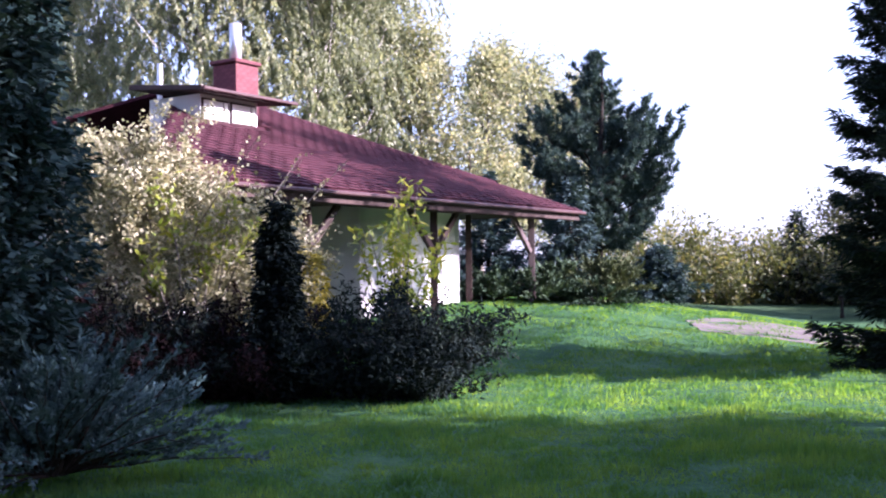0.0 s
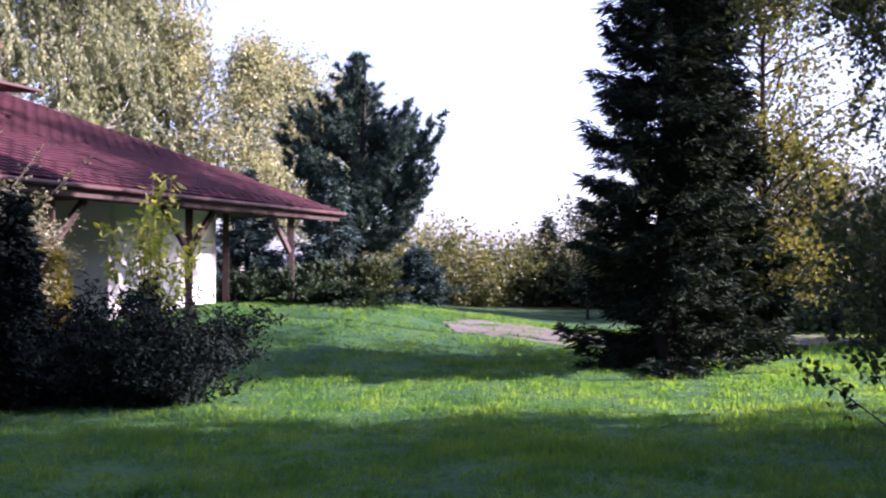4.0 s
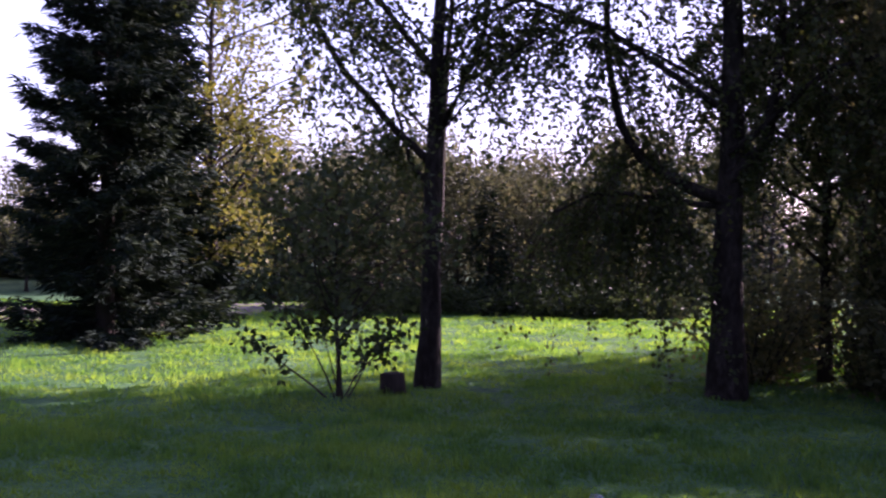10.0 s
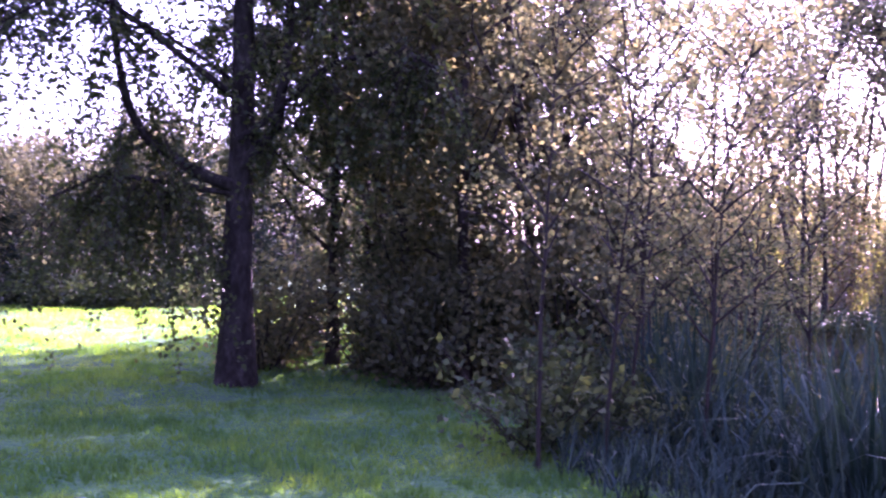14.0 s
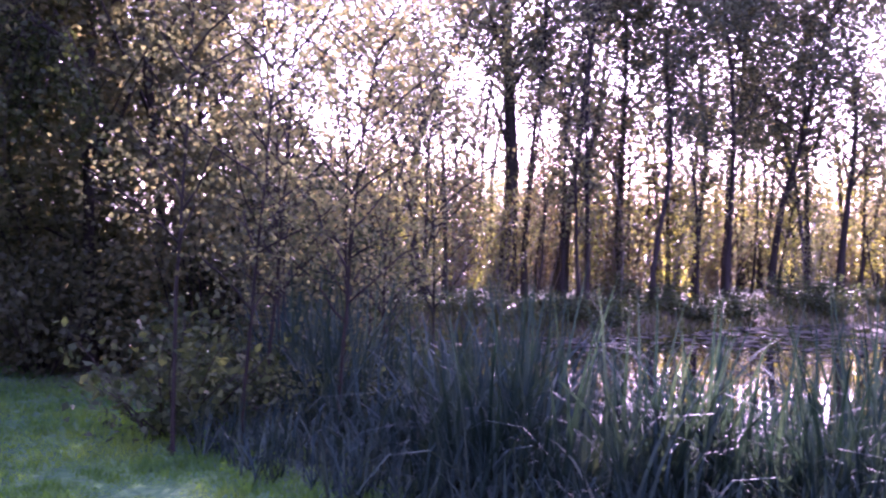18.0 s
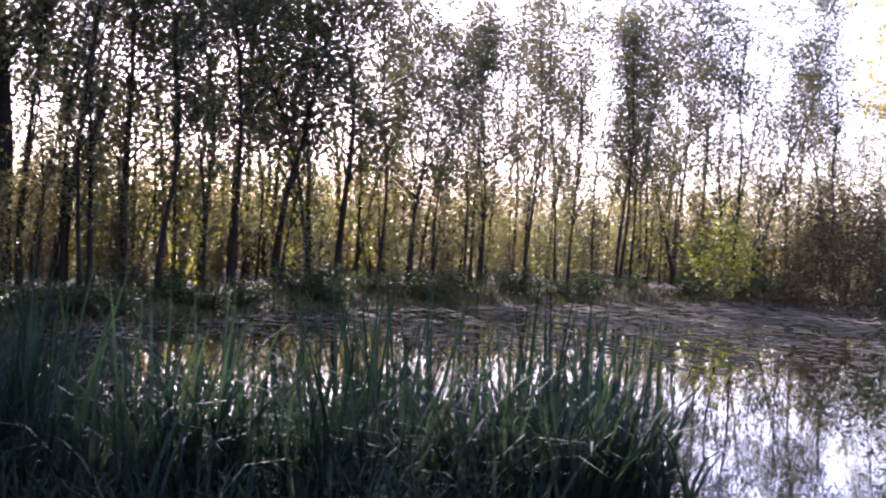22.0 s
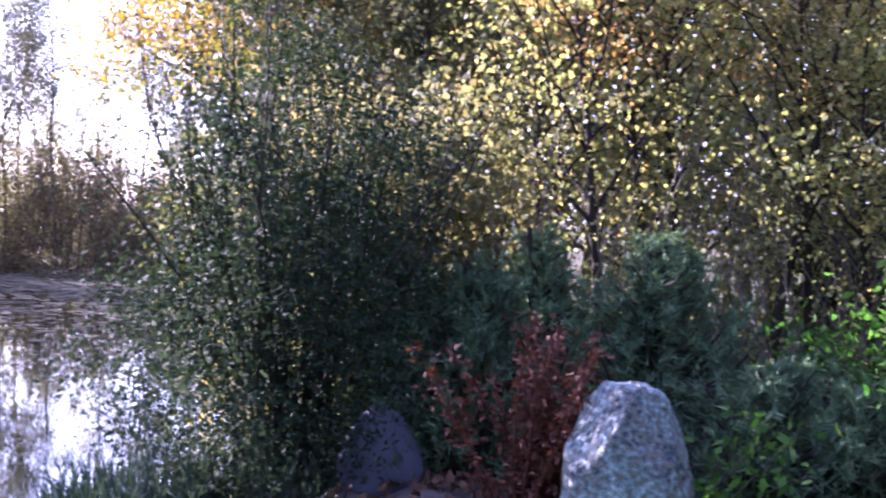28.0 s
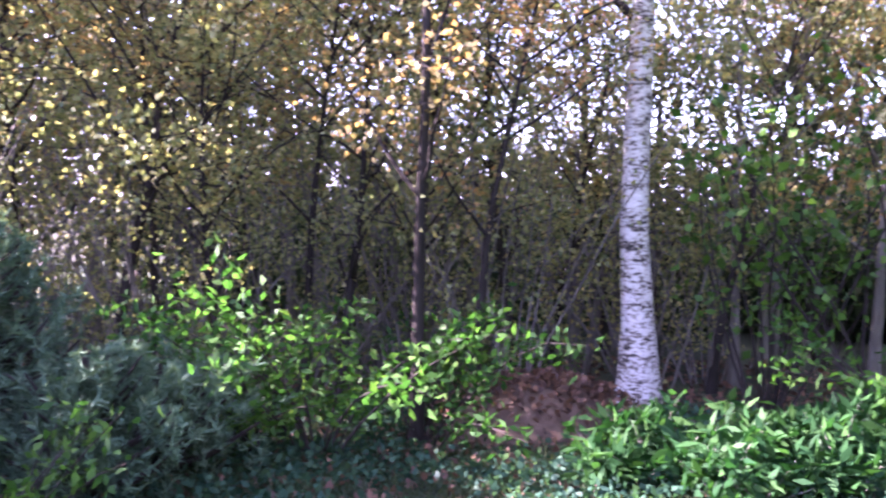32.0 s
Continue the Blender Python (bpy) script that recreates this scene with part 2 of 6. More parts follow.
M["needle_gold"] = leafy("needle_gold", [(0.15, (0.2, 0.19, 0.03)), (0.6, (0.42, 0.36, 0.05)), (0.95, (0.55, 0.45, 0.08))], 0.25, 0.6)
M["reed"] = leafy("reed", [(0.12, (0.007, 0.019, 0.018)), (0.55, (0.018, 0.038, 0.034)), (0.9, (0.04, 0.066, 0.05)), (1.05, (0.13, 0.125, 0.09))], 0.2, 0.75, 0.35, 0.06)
M["grass"] = leafy("grass", [(0.28, (0.014, 0.05, 0.032)), (0.48, (0.03, 0.087, 0.05)), (0.66, (0.055, 0.122, 0.06)), (0.9, (0.1, 0.172, 0.078))], 0.5, 0.9, 0.9, 0.0, (4.5, 3.3, 0.32))
M["grass_dry"] = leafy("grass_dry", [(0.15, (0.018, 0.028, 0.012)), (0.5, (0.042, 0.052, 0.02)), (0.9, (0.105, 0.1, 0.042))], 0.3, 0.7, 0.5, 0.08)
M["dead_red"] = leafy("dead_red", [(0.15, (0.03, 0.009, 0.006)), (0.55, (0.08, 0.022, 0.014)), (0.9, (0.14, 0.05, 0.03))], 0.15, 0.8)
M["leaf_litter"] = leafy("leaf_litter", [(0.15, (0.045, 0.026, 0.017)), (0.5, (0.1, 0.052, 0.03)), (0.8, (0.18, 0.1, 0.055)), (0.97, (0.27, 0.21, 0.14))], 0.1, 0.7, 0.3)
M["leaf_pad"] = leafy("leaf_pad", [(0.15, (0.026, 0.028, 0.022)), (0.6, (0.052, 0.052, 0.04)), (0.95, (0.11, 0.098, 0.075))], 0.05, 0.95, 0.4, 0.03)
M["plaster"] = surface("plaster", [(0.3, (0.56, 0.55, 0.53)), (0.7, (0.72, 0.71, 0.7))], 1.2, 0.9, 0.15, 60)
M["timber_dark"] = surface("timber_dark", [(0.3, (0.025, 0.014, 0.012)), (0.7, (0.06, 0.034, 0.028))], 5, 0.75, 0.3, 40, stretch=(1, 1, 0.2))
M["timber_post"] = surface("timber_post", [(0.3, (0.055, 0.038, 0.036)), (0.7, (0.125, 0.092, 0.088))], 5, 0.8, 0.3, 40, stretch=(1, 1, 0.2))
M["shingle"] = surface("shingle", [(0.3, (0.019, 0.005, 0.008)), (0.5, (0.04, 0.0105, 0.016)), (0.75, (0.08, 0.026, 0.034))], 2.2, 0.85, 0.5, 60, fine=0.5, spec=0.15)
M["gutter"] = surface("gutter", [(0.3, (0.035, 0.016, 0.016)), (0.7, (0.075, 0.035, 0.034))], 3, 0.5, 0.1, 20)
M["brick_red"] = surface("brick_red", [(0.3, (0.085, 0.026, 0.03)), (0.7, (0.155, 0.052, 0.056))], 5, 0.85, 0.4, 50, per_object=True)
M["mortar_red"] = surface("mortar_red", [(0.3, (0.07, 0.024, 0.027)), (0.7, (0.13, 0.046, 0.05))], 5, 0.9, 0.4, 50)
M["flue_metal"] = surface("flue_metal", [(0.3, (0.55, 0.55, 0.56)), (0.7, (0.75, 0.75, 0.76))], 3, 0.35, 0.05, 20, metal=0.6)
M["curtain"] = surface("curtain", [(0.3, (0.62, 0.61, 0.57)), (0.7, (0.78, 0.77, 0.74))], 3, 0.8, 0.1, 20)
M["granite"] = surface("granite", [(0.36, (0.018, 0.026, 0.033)), (0.43, (0.057, 0.083, 0.1)), (0.46, (0.115, 0.09, 0.06)), (0.5, (0.083, 0.12, 0.143)), (0.57, (0.145, 0.192, 0.212)), (0.68, (0.31, 0.37, 0.37))], 4, 0.9, 1.0, 38, fine=0.6)
M["slate"] = surface("slate", [(0.3, (0.035, 0.04, 0.065)), (0.7, (0.075, 0.083, 0.12))], 3, 0.7, 0.4, 30)
M["gravel"] = surface("gravel", [(0.3, (0.065, 0.055, 0.05)), (0.6, (0.125, 0.108, 0.102)), (0.8, (0.19, 0.168, 0.16))], 2, 0.95, 0.8, 25, fine=0.5)
M["soil"] = surface("soil", [(0.3, (0.045, 0.03, 0.02)), (0.7, (0.125, 0.083, 0.053))], 3, 0.95, 0.8, 25)
M["bed_soil"] = surface("bed_soil", [(0.3, (0.035, 0.03, 0.028)), (0.7, (0.1, 0.085, 0.078))], 3, 0.95, 0.8, 25)


def ground_material():
    m, nt, p, out = nodes_of("ground")
    co, at_ = nt.nodes.new("ShaderNodeTexCoord"), nt.nodes.new("ShaderNodeAttribute")
    at_.attribute_name = "turf"
    n1, n2 = nt.nodes.new("ShaderNodeTexNoise"), nt.nodes.new("ShaderNodeTexNoise")
    n1.inputs["Scale"].default_value, n2.inputs["Scale"].default_value = 0.8, 14
    n1.inputs["Detail"].default_value, n2.inputs["Detail"].default_value = 5, 6
    for n in (n1, n2):
        nt.links.new(co.outputs["Object"], n.inputs[0])
    av = nt.nodes.new("ShaderNodeMix")
    av.inputs[0].default_value = 0.5
    nt.links.new(n1.outputs[0], av.inputs[2])
    nt.links.new(n2.outputs[0], av.inputs[3])
    turf = ramp(nt, [(0.3, (0.012, 0.042, 0.022)), (0.5, (0.031, 0.085, 0.034)), (0.7, (0.066, 0.128, 0.042))])
    bare = ramp(nt, [(0.3, (0.018, 0.015, 0.010)), (0.5, (0.042, 0.036, 0.022)), (0.7, (0.08, 0.08, 0.034))])
    for r in (turf, bare):
        nt.links.new(av.outputs[0], r.inputs[0])
    mx = nt.nodes.new("ShaderNodeMix")
    mx.data_type = "RGBA"
    nt.links.new(at_.outputs["Fac"], mx.inputs[0])
    nt.links.new(bare.outputs[0], mx.inputs[6])
    nt.links.new(turf.outputs[0], mx.inputs[7])
    nt.links.new(mx.outputs[2], p.inputs["Base Color"])
    b = nt.nodes.new("ShaderNodeBump")
    b.inputs["Strength"].default_value, b.inputs["Distance"].default_value = 0.8, 0.05
    nt.links.new(n2.outputs[0], b.inputs["Height"])
    nt.links.new(b.outputs[0], p.inputs["Normal"])
    p.inputs["Roughness"].default_value, p.inputs["Specular IOR Level"].default_value = 0.95, 0.1
    return m


def water_material():
    m, nt, p, out = nodes_of("water")
    p.inputs["Base Color"].default_value = (0.012, 0.016, 0.012, 1)
    p.inputs["Roughness"].default_value, p.inputs["IOR"].default_value = 0.01, 1.33
    p.inputs["Specular IOR Level"].default_value = 0.9
    p.inputs["Coat Weight"].default_value, p.inputs["Coat Roughness"].default_value, p.inputs["Coat IOR"].default_value = 1.0, 0.02, 1.5
    co = nt.nodes.new("ShaderNodeTexCoord")
    n = nt.nodes.new("ShaderNodeTexNoise")
    n.inputs["Scale"].default_value, n.inputs["Detail"].default_value = 2.2, 3
    nt.links.new(co.outputs["Object"], n.inputs[0])
    b = nt.nodes.new("ShaderNodeBump")
    b.inputs["Strength"].default_value, b.inputs["Distance"].default_value = 0.06, 0.02
    nt.links.new(n.outputs[0], b.inputs["Height"])
    nt.links.new(b.outputs[0], p.inputs["Normal"])
    return m


M["ground"], M["water"] = ground_material(), water_material()


# ---- mesh helpers ----


def mesh_of(name, V, F, material, smooth=False):
    """A mesh from vertex and face arrays (all faces with the same number of corners, or a list of such arrays)."""
    V = np.asarray(V, dtype=np.float32).reshape(-1, 3)
    Fs = [np.asarray(f, dtype=np.int32) for f in (F if isinstance(F, list) else [F]) if len(f)]
    me = bpy.data.meshes.new(name)
    me.vertices.add(len(V))
    me.vertices.foreach_set("co", V.ravel())
    loops = np.concatenate([f.ravel() for f in Fs])
    totals = np.concatenate([np.full(len(f), f.shape[1], dtype=np.int32) for f in Fs])
    starts = np.concatenate([[0], np.cumsum(totals)[:-1]]).astype(np.int32)
    me.loops.add(len(loops))
    me.loops.foreach_set("vertex_index", loops)
    me.polygons.add(len(totals))
    me.polygons.foreach_set("loop_start", starts)
    if smooth:
        me.polygons.foreach_set("use_smooth", np.ones(len(totals), dtype=bool))
    me.update(calc_edges=True)
    me.materials.append(material)
    return me


def merge(pieces):
    """Joins (V, F) pairs of one face size."""
    Vs, Fs, k = [], [], 0
    for V, F in pieces:
        Vs.append(V)
        Fs.append(np.asarray(F) + k)
        k += len(V)
    return np.concatenate(Vs), np.concatenate(Fs)


def bm_mesh(name, bm, material, smooth=False):
    me = bpy.data.meshes.new(name)
    bm.to_mesh(me)
    bm.free()
    if smooth:
        for f in me.polygons:
            f.use_smooth = True
    me.materials.append(material)
    return me


def part(name, me, parent, label="", kind=""):
    ob = new(name, me)
    ob.parent = parent
    return tagged(ob, label, "", "", kind)


def thing(name, place, label, category, group="", kind="", turn=0.0, size=1.0):
    ob = new(name)
    ob.empty_display_size = 0.2
    ob.matrix_world = pose(*place, 0, 0, turn) @ Matrix.Diagonal((size, size, size, 1))
    return tagged(ob, label, category, group, kind)


def box(sx, sy, sz, m=None, bevel=0.01):
    bm = bmesh.new()
    bmesh.ops.create_cube(bm, size=1)
    bmesh.ops.scale(bm, vec=(sx, sy, sz), verts=bm.verts)
    if bevel:
        bmesh.ops.bevel(bm, geom=bm.edges[:], offset=bevel, segments=1, affect="EDGES")
    if m is not None:
        bmesh.ops.transform(bm, matrix=m, verts=bm.verts)
    return bm


def beam(a, b, w, d, bevel=0.008):
    """A squared timber from a to b."""
    a, b = Vector(a), Vector(b)
    q = (b - a).to_track_quat("Z", "Y").to_matrix().to_4x4()
    return box(w, d, (b - a).length, Matrix.Translation((a + b) / 2) @ q, bevel)


def tube(pts, rad, n=6):
    """A tapered round limb through the points."""
    pts, rad = np.asarray(pts, float), np.asarray(rad, float)
    t = np.gradient(pts, axis=0)
    t /= np.linalg.norm(t, axis=1)[:, None] + 1e-9
    ref = np.where(np.abs(t[:, 2:3]) > 0.9, np.array([[1.0, 0, 0]]), np.array([[0, 0, 1.0]]))
    a = np.cross(t, ref)
    a /= np.linalg.norm(a, axis=1)[:, None] + 1e-9
    b = np.cross(t, a)
    ang = np.linspace(0, 2 * np.pi, n, endpoint=False)
    V = (pts[:, None] + rad[:, None, None] * (np.cos(ang)[None, :, None] * a[:, None] + np.sin(ang)[None, :, None] * b[:, None])).reshape(-1, 3)
    i, j = np.meshgrid(np.arange(len(pts) - 1), np.arange(n), indexing="ij")
    F = np.stack([i * n + j, i * n + (j + 1) % n, (i + 1) * n + (j + 1) % n, (i + 1) * n + j], -1).reshape(-1, 4)
    return V, F


def unit(v):
    return v / (np.linalg.norm(v, axis=-1, keepdims=True) + 1e-9)


def leaves(P, length, width, r, down=0.3, axis=None, spread=1.0, fold=0.25, tri=False):
    """One folded leaf of four corners at each place: random ways, hanging a little; or along an axis of its own."""
    n = len(P)
    d = r.normal(size=(n, 3)) * spread
    d[:, 2] -= down
    if axis is not None:
        d = d * 0.35 + axis
    d = unit(d)
    s = unit(np.cross(d, r.normal(size=(n, 3))))
    nn = np.cross(d, s)
    L = (length * r.uniform(0.7, 1.25, n))[:, None]
    W = (width * r.uniform(0.75, 1.2, n))[:, None]
    if tri:
        return np.stack([P + s * W / 2, P + d * L, P - s * W / 2], 1).reshape(-1, 3), np.arange(3 * n).reshape(-1, 3)
    mid = P + d * L * 0.45
    V = np.stack([P, mid + s * W / 2 + nn * W * fold, P + d * L, mid - s * W / 2 + nn * W * fold], 1).reshape(-1, 3)
    return V, np.arange(4 * n).reshape(-1, 4)


def curve_path(p0, d0, length, steps, r, bend, wander=0.12):
    """A path that starts at p0 along d0 and bends by the vector bend on its way."""
    p, d, out = np.array(p0, float), unit(np.array(d0, float)), [np.array(p0, float)]
    for _ in range(steps):
        d = unit(d + np.array(bend) / steps + r.normal(size=3) * wander / math.sqrt(steps))
        p = p + d * length / steps
        out.append(p.copy())
    return np.array(out)


def lerp_path(path, u):
    k = u * (len(path) - 1)
    i = np.minimum(k.astype(int), len(path) - 2)
    f = (k - i)[:, None]
    return path[i] * (1 - f) + path[i + 1] * f


# ---- plants ----
def broadleaf(seed, h=9.0, tr=0.1, base=3.0, reach=1.8, limbs=16, subs=5, twigs=5, per=8, leaf=0.07, width=0.05, puff=0.18,
              rise=0.9, bend=0.3, sag=0.0, strands=0, strand_len=1.0, lean=(0, 0), top=0.97, sides=7, shape=1.0, crook=0.10, bias=1.0, flare=0.5, split=False, far=False, thick=0.4, own=(), droop=0.6):
    """A leafy tree: the trunk, its branches and the leaves, as arrays. strands: hanging twigs on each branch."""
    r = np.random.default_rng(seed)
    trunk = curve_path((0, 0, -0.1), (lean[0], lean[1], 1), h + 0.1, 12, r, (-lean[0], -lean[1], 0.1), crook)
    u = np.linspace(0, 1, 13)
    rad = tr * (1 - 0.93 * u ** 0.9) * (1 + flare * np.exp(-u * 22))
    T = [tube(trunk, rad, max(sides, 8))]
    B, tips, axes, arms = [], [], [], []
    hs = np.sort(base / h + (top - base / h) * r.uniform(0, 1, limbs) ** bias)
    for k, v in enumerate(hs):
        p0 = lerp_path(trunk, np.array([v]))[0]
        az = k * 2.4 + r.uniform(-0.5, 0.5)
        w = (v * h - base) / (h - base)
        L = reach * (0.35 + 0.9 * math.sin(math.pi * min(1, 0.18 + 0.8 * w)) ** shape) * r.uniform(0.7, 1.25)
        d0 = (math.cos(az), math.sin(az), rise)
        path = curve_path(p0, d0, L, 6, r, (0, 0, bend - sag), 0.3)
        r0 = max(0.008, tr * (1 - v) * thick + 0.006)
        (arms if split and v * h < 6.5 else B).append(tube(path[::2] if far else path, np.linspace(r0, 0.004, 4 if far else 7), 3 if far else 6))
        for _ in range(subs):
            q = lerp_path(path, np.array([r.uniform(0.25, 1)]))[0]
            a2 = r.uniform(0, 6.28)
            sub = curve_path(q, (math.cos(a2), math.sin(a2), r.uniform(-0.2, 0.7)), L * r.uniform(0.25, 0.5), 3, r, (0, 0, 0.2 - sag), 0.3)
            if not far or r.uniform() < 0.3:
                B.append(tube(sub[::3] if far else sub, np.linspace(r0 * 0.4, 0.003, 2 if far else 4), 3))
            tips.append(lerp_path(sub, r.uniform(0.3, 1, twigs)))
        for _ in range(strands):
            if _ % 4 == 0:
                bunch = r.uniform(0.3, 1)
            q = lerp_path(path, np.array([bunch]))[0] + r.normal(size=3) * 0.09
            sl = strand_len * r.uniform(0.4, 1.3)
            a2 = r.uniform(0, 6.28)
            sub = curve_path(q, (0.6 * math.cos(a2), 0.6 * math.sin(a2), 0.1), sl, 5, r, (0, 0, -2.4), 0.15)
            if sub[-1, 2] > 0.35:
                if not far:
                    B.append(tube(sub, np.linspace(0.006, 0.002, 6), 3))
                axes.append(lerp_path(sub, r.uniform(0.1, 1, max(4, int(sl * per * 4)))))
    for pts, r0, n_str in own:
        path = lerp_path(np.array(pts, float), np.linspace(0, 1, 12)) + r.normal(size=(12, 3)) * 0.015
        arms.append(tube(path, np.linspace(r0, r0 * 0.4, 12), 7))
        for _ in range(n_str):
            if _ % 4 == 0:
                bunch, fall = r.uniform(0.3, 1), r.uniform(0.4, 1.15)
            q = lerp_path(path, np.array([bunch]))[0] + r.normal(size=3) * 0.09
            a2 = r.uniform(0, 6.28)
            sub = curve_path(q, (0.4 * math.cos(a2), 0.4 * math.sin(a2), -0.2), strand_len * fall * r.uniform(0.7, 1.1), 5, r, (0, 0, -1.8), 0.15)
            B.append(tube(sub, np.linspace(0.007, 0.002, 6), 3))
            axes.append(lerp_path(sub, r.uniform(0.1, 1, int(per * 7))))
    P = np.repeat(np.concatenate(tips), per, 0) if tips else np.zeros((0, 3))
    P = P + r.normal(size=P.shape) * puff
    if axes:
        A = np.concatenate(axes)
        P = np.concatenate([P, A + r.normal(size=A.shape) * 0.045])
    return merge(T), merge(B) if B else None, leaves(P, leaf, width, r, droop, tri=far), arms


def plant_tree(name, place, label, spec, bark, foliage, category="tree", group="", turn=0.0, size=1.0, twig_bark=None, crown="crown"):
    t, b, l, arms = broadleaf(**spec)
    ob = thing(name, place, label, category, group, "", turn, size)
    part("trunk", mesh_of("trunk", *t, M[bark], True), ob)
    if b:
        part("branching", mesh_of("branching", *b, M[twig_bark or bark], True), ob, "", "stuff")
    for V, F in arms:
        part("limb", mesh_of("limb", V, F, M[bark], True), ob)
    part(crown, mesh_of(crown, *l, M[foliage]), ob)
    return ob


def shrub(seed, h=1.5, spread=0.9, stems=14, per=60, leaf=0.06, width=0.04, puff=0.12, flare=0.6, arch=0.0, low=0.2, far=False, dome=0, inner=0.0):
    """Many stems from one foot, with leaves along them."""
    r = np.random.default_rng(seed)
    B, P = [], []
    for _ in range(stems):
        a, f = r.uniform(0, 6.28), r.uniform(0, 1) ** 0.6
        L = h * r.uniform(0.75, 1.15)
        p0 = np.array([math.cos(a), math.sin(a), 0]) * 0.18 * spread * f + [0, 0, -0.03]
        path = curve_path(p0, (math.cos(a) * f * flare * spread / h * 2, math.sin(a) * f * flare * spread / h * 2, 1), L, 5, r, (math.cos(a) * arch, math.sin(a) * arch, -arch), 0.25)
        B.append(tube(path[[0, 2, 5]], np.array([0.012, 0.008, 0.003]) * (h / 1.5) ** 0.5, 3) if far else tube(path, np.linspace(0.012, 0.003, 6) * (h / 1.5) ** 0.5, 4))
        P.append(lerp_path(path, r.uniform(low, 1, per)) + r.normal(size=(per, 3)) * puff * r.uniform(0.4, 1, (per, 1)))
    if dome:
        # a closed crown: many small sprays over an uneven dome
        u = unit(r.normal(size=(dome, 3)))
        u[:, 2] = np.abs(u[:, 2])
        lump = 1 + 0.16 * np.sin(u[:, 0] * 5 + seed) * np.sin(u[:, 1] * 6) + r.normal(size=dome) * 0.07
        c = u * lump[:, None] * np.array([spread, spread, h * (1 - inner)]) * r.uniform(0.72, 1.0, (dome, 1)) + np.array([0, 0, h * inner])
        P.append(np.repeat(c, per, 0) + r.normal(size=(dome * per, 3)) * puff * 0.8)
    P = np.concatenate(P)
    P[:, 2] = np.maximum(P[:, 2], 0.03)
    return merge(B), leaves(P, leaf, width, r, 0.1, tri=far)


def plant_shrub(name, place, label, spec, bark, foliage, category="shrub", group="", turn=0.0, size=1.0):
    b, l = shrub(**spec)
    ob = thing(name, place, label, category, group, "", turn, size)
    part("stemwork", mesh_of("stemwork", *b, M[bark], True), ob, "", "stuff")
    part("foliage", mesh_of("foliage", *l, M[foliage]), ob, "", "stuff")
    return ob


def conifer(seed, h=8.0, r0=1.8, tr=0.14, whorls=26, arms=9, dip=-0.15, up=0.5, twig=0.28, dens=26, low=0.15, wid=0.05, power=0.9, ragged=0.25, k=3, wood=True):
    """A spruce: whorls of drooping branches with sprays of needles."""
    r = np.random.default_rng(seed)
    trunk = curve_path((0, 0, -0.1), (0, 0, 1), h + 0.1, 10, r, (0, 0, 0.1), 0.04)
    T = [tube(trunk, np.linspace(tr, 0.012, 11), 8)]
    B, P, A = [], [], []
    for v in np.linspace(0, 0.985, whorls):
        z = low + v * (h - low)
        L0 = r0 * (1 - v) ** power + 0.06
        for _ in range(arms):
            a = r.uniform(0, 6.28)
            L = L0 * r.uniform(1 - 2 * ragged, 1 + ragged)
            path = curve_path((0, 0, z + r.uniform(-0.1, 0.1)), (math.cos(a), math.sin(a), dip + v * 0.5), L, 5, r, (0, 0, up), 0.15)
            if wood or r.uniform() < 0.3:
                B.append(tube(path, np.linspace(0.02 * (1 - v) + 0.005, 0.003, 6), 3))
            n = max(5, int(dens * L))
            q = lerp_path(path, r.uniform(0.12, 1, n) ** 0.8)
            out = np.array([math.cos(a), math.sin(a), 0])
            side = np.array([-math.sin(a), math.cos(a), 0])
            s = r.choice([-1, 1], n)[:, None]
            ax = out * 0.8 + side * s * r.uniform(0.2, 1.0, (n, 1)) + np.array([0, 0, -0.25])
            P.append(q), A.append(ax)
    P, A = np.concatenate(P), np.concatenate(A)
    P[:, 2] = np.maximum(P[:, 2], 0.04)
    P2 = np.repeat(P, k, 0) + r.normal(size=(len(P) * k, 3)) * 0.05
    return merge(T), merge(B), leaves(P2, twig, wid, r, 0.0, np.repeat(A, k, 0), 1.0, 0.4)


def plant_conifer(name, place, label, spec, foliage, bark="bark_dark", category="tree", group="", turn=0.0, size=1.0):
    t, b, l = conifer(**spec)
    ob = thing(name, place, label, category, group, "", turn, size)
    part("trunk", mesh_of("trunk", *t, M[bark], True), ob)
    part("branching", mesh_of("branching", *b, M[bark], True), ob, "", "stuff")
    part("crown", mesh_of("crown", *l, M[foliage]), ob)
    return ob


def tufts(centres, axes, needles, length, width, r, along=0.75, fan=0.55):
    """Bottle-brush ends of pine twigs: needles that fan out round an axis."""
    n = len(centres)
    c, a = np.repeat(centres, needles, 0), np.repeat(unit(axes), needles, 0)
    d = unit(a * along + r.normal(size=(n * needles, 3)) * fan)
    c = c + a * r.uniform(-0.10, 0.06, (n * needles, 1))
    s = unit(np.cross(d, r.normal(size=d.shape))) * width / 2
    V = np.stack([c - s, c + s, c + d * (length * r.uniform(0.7, 1.15, n * needles))[:, None]], 1).reshape(-1, 3)
    return V, np.arange(3 * n * needles).reshape(-1, 3)


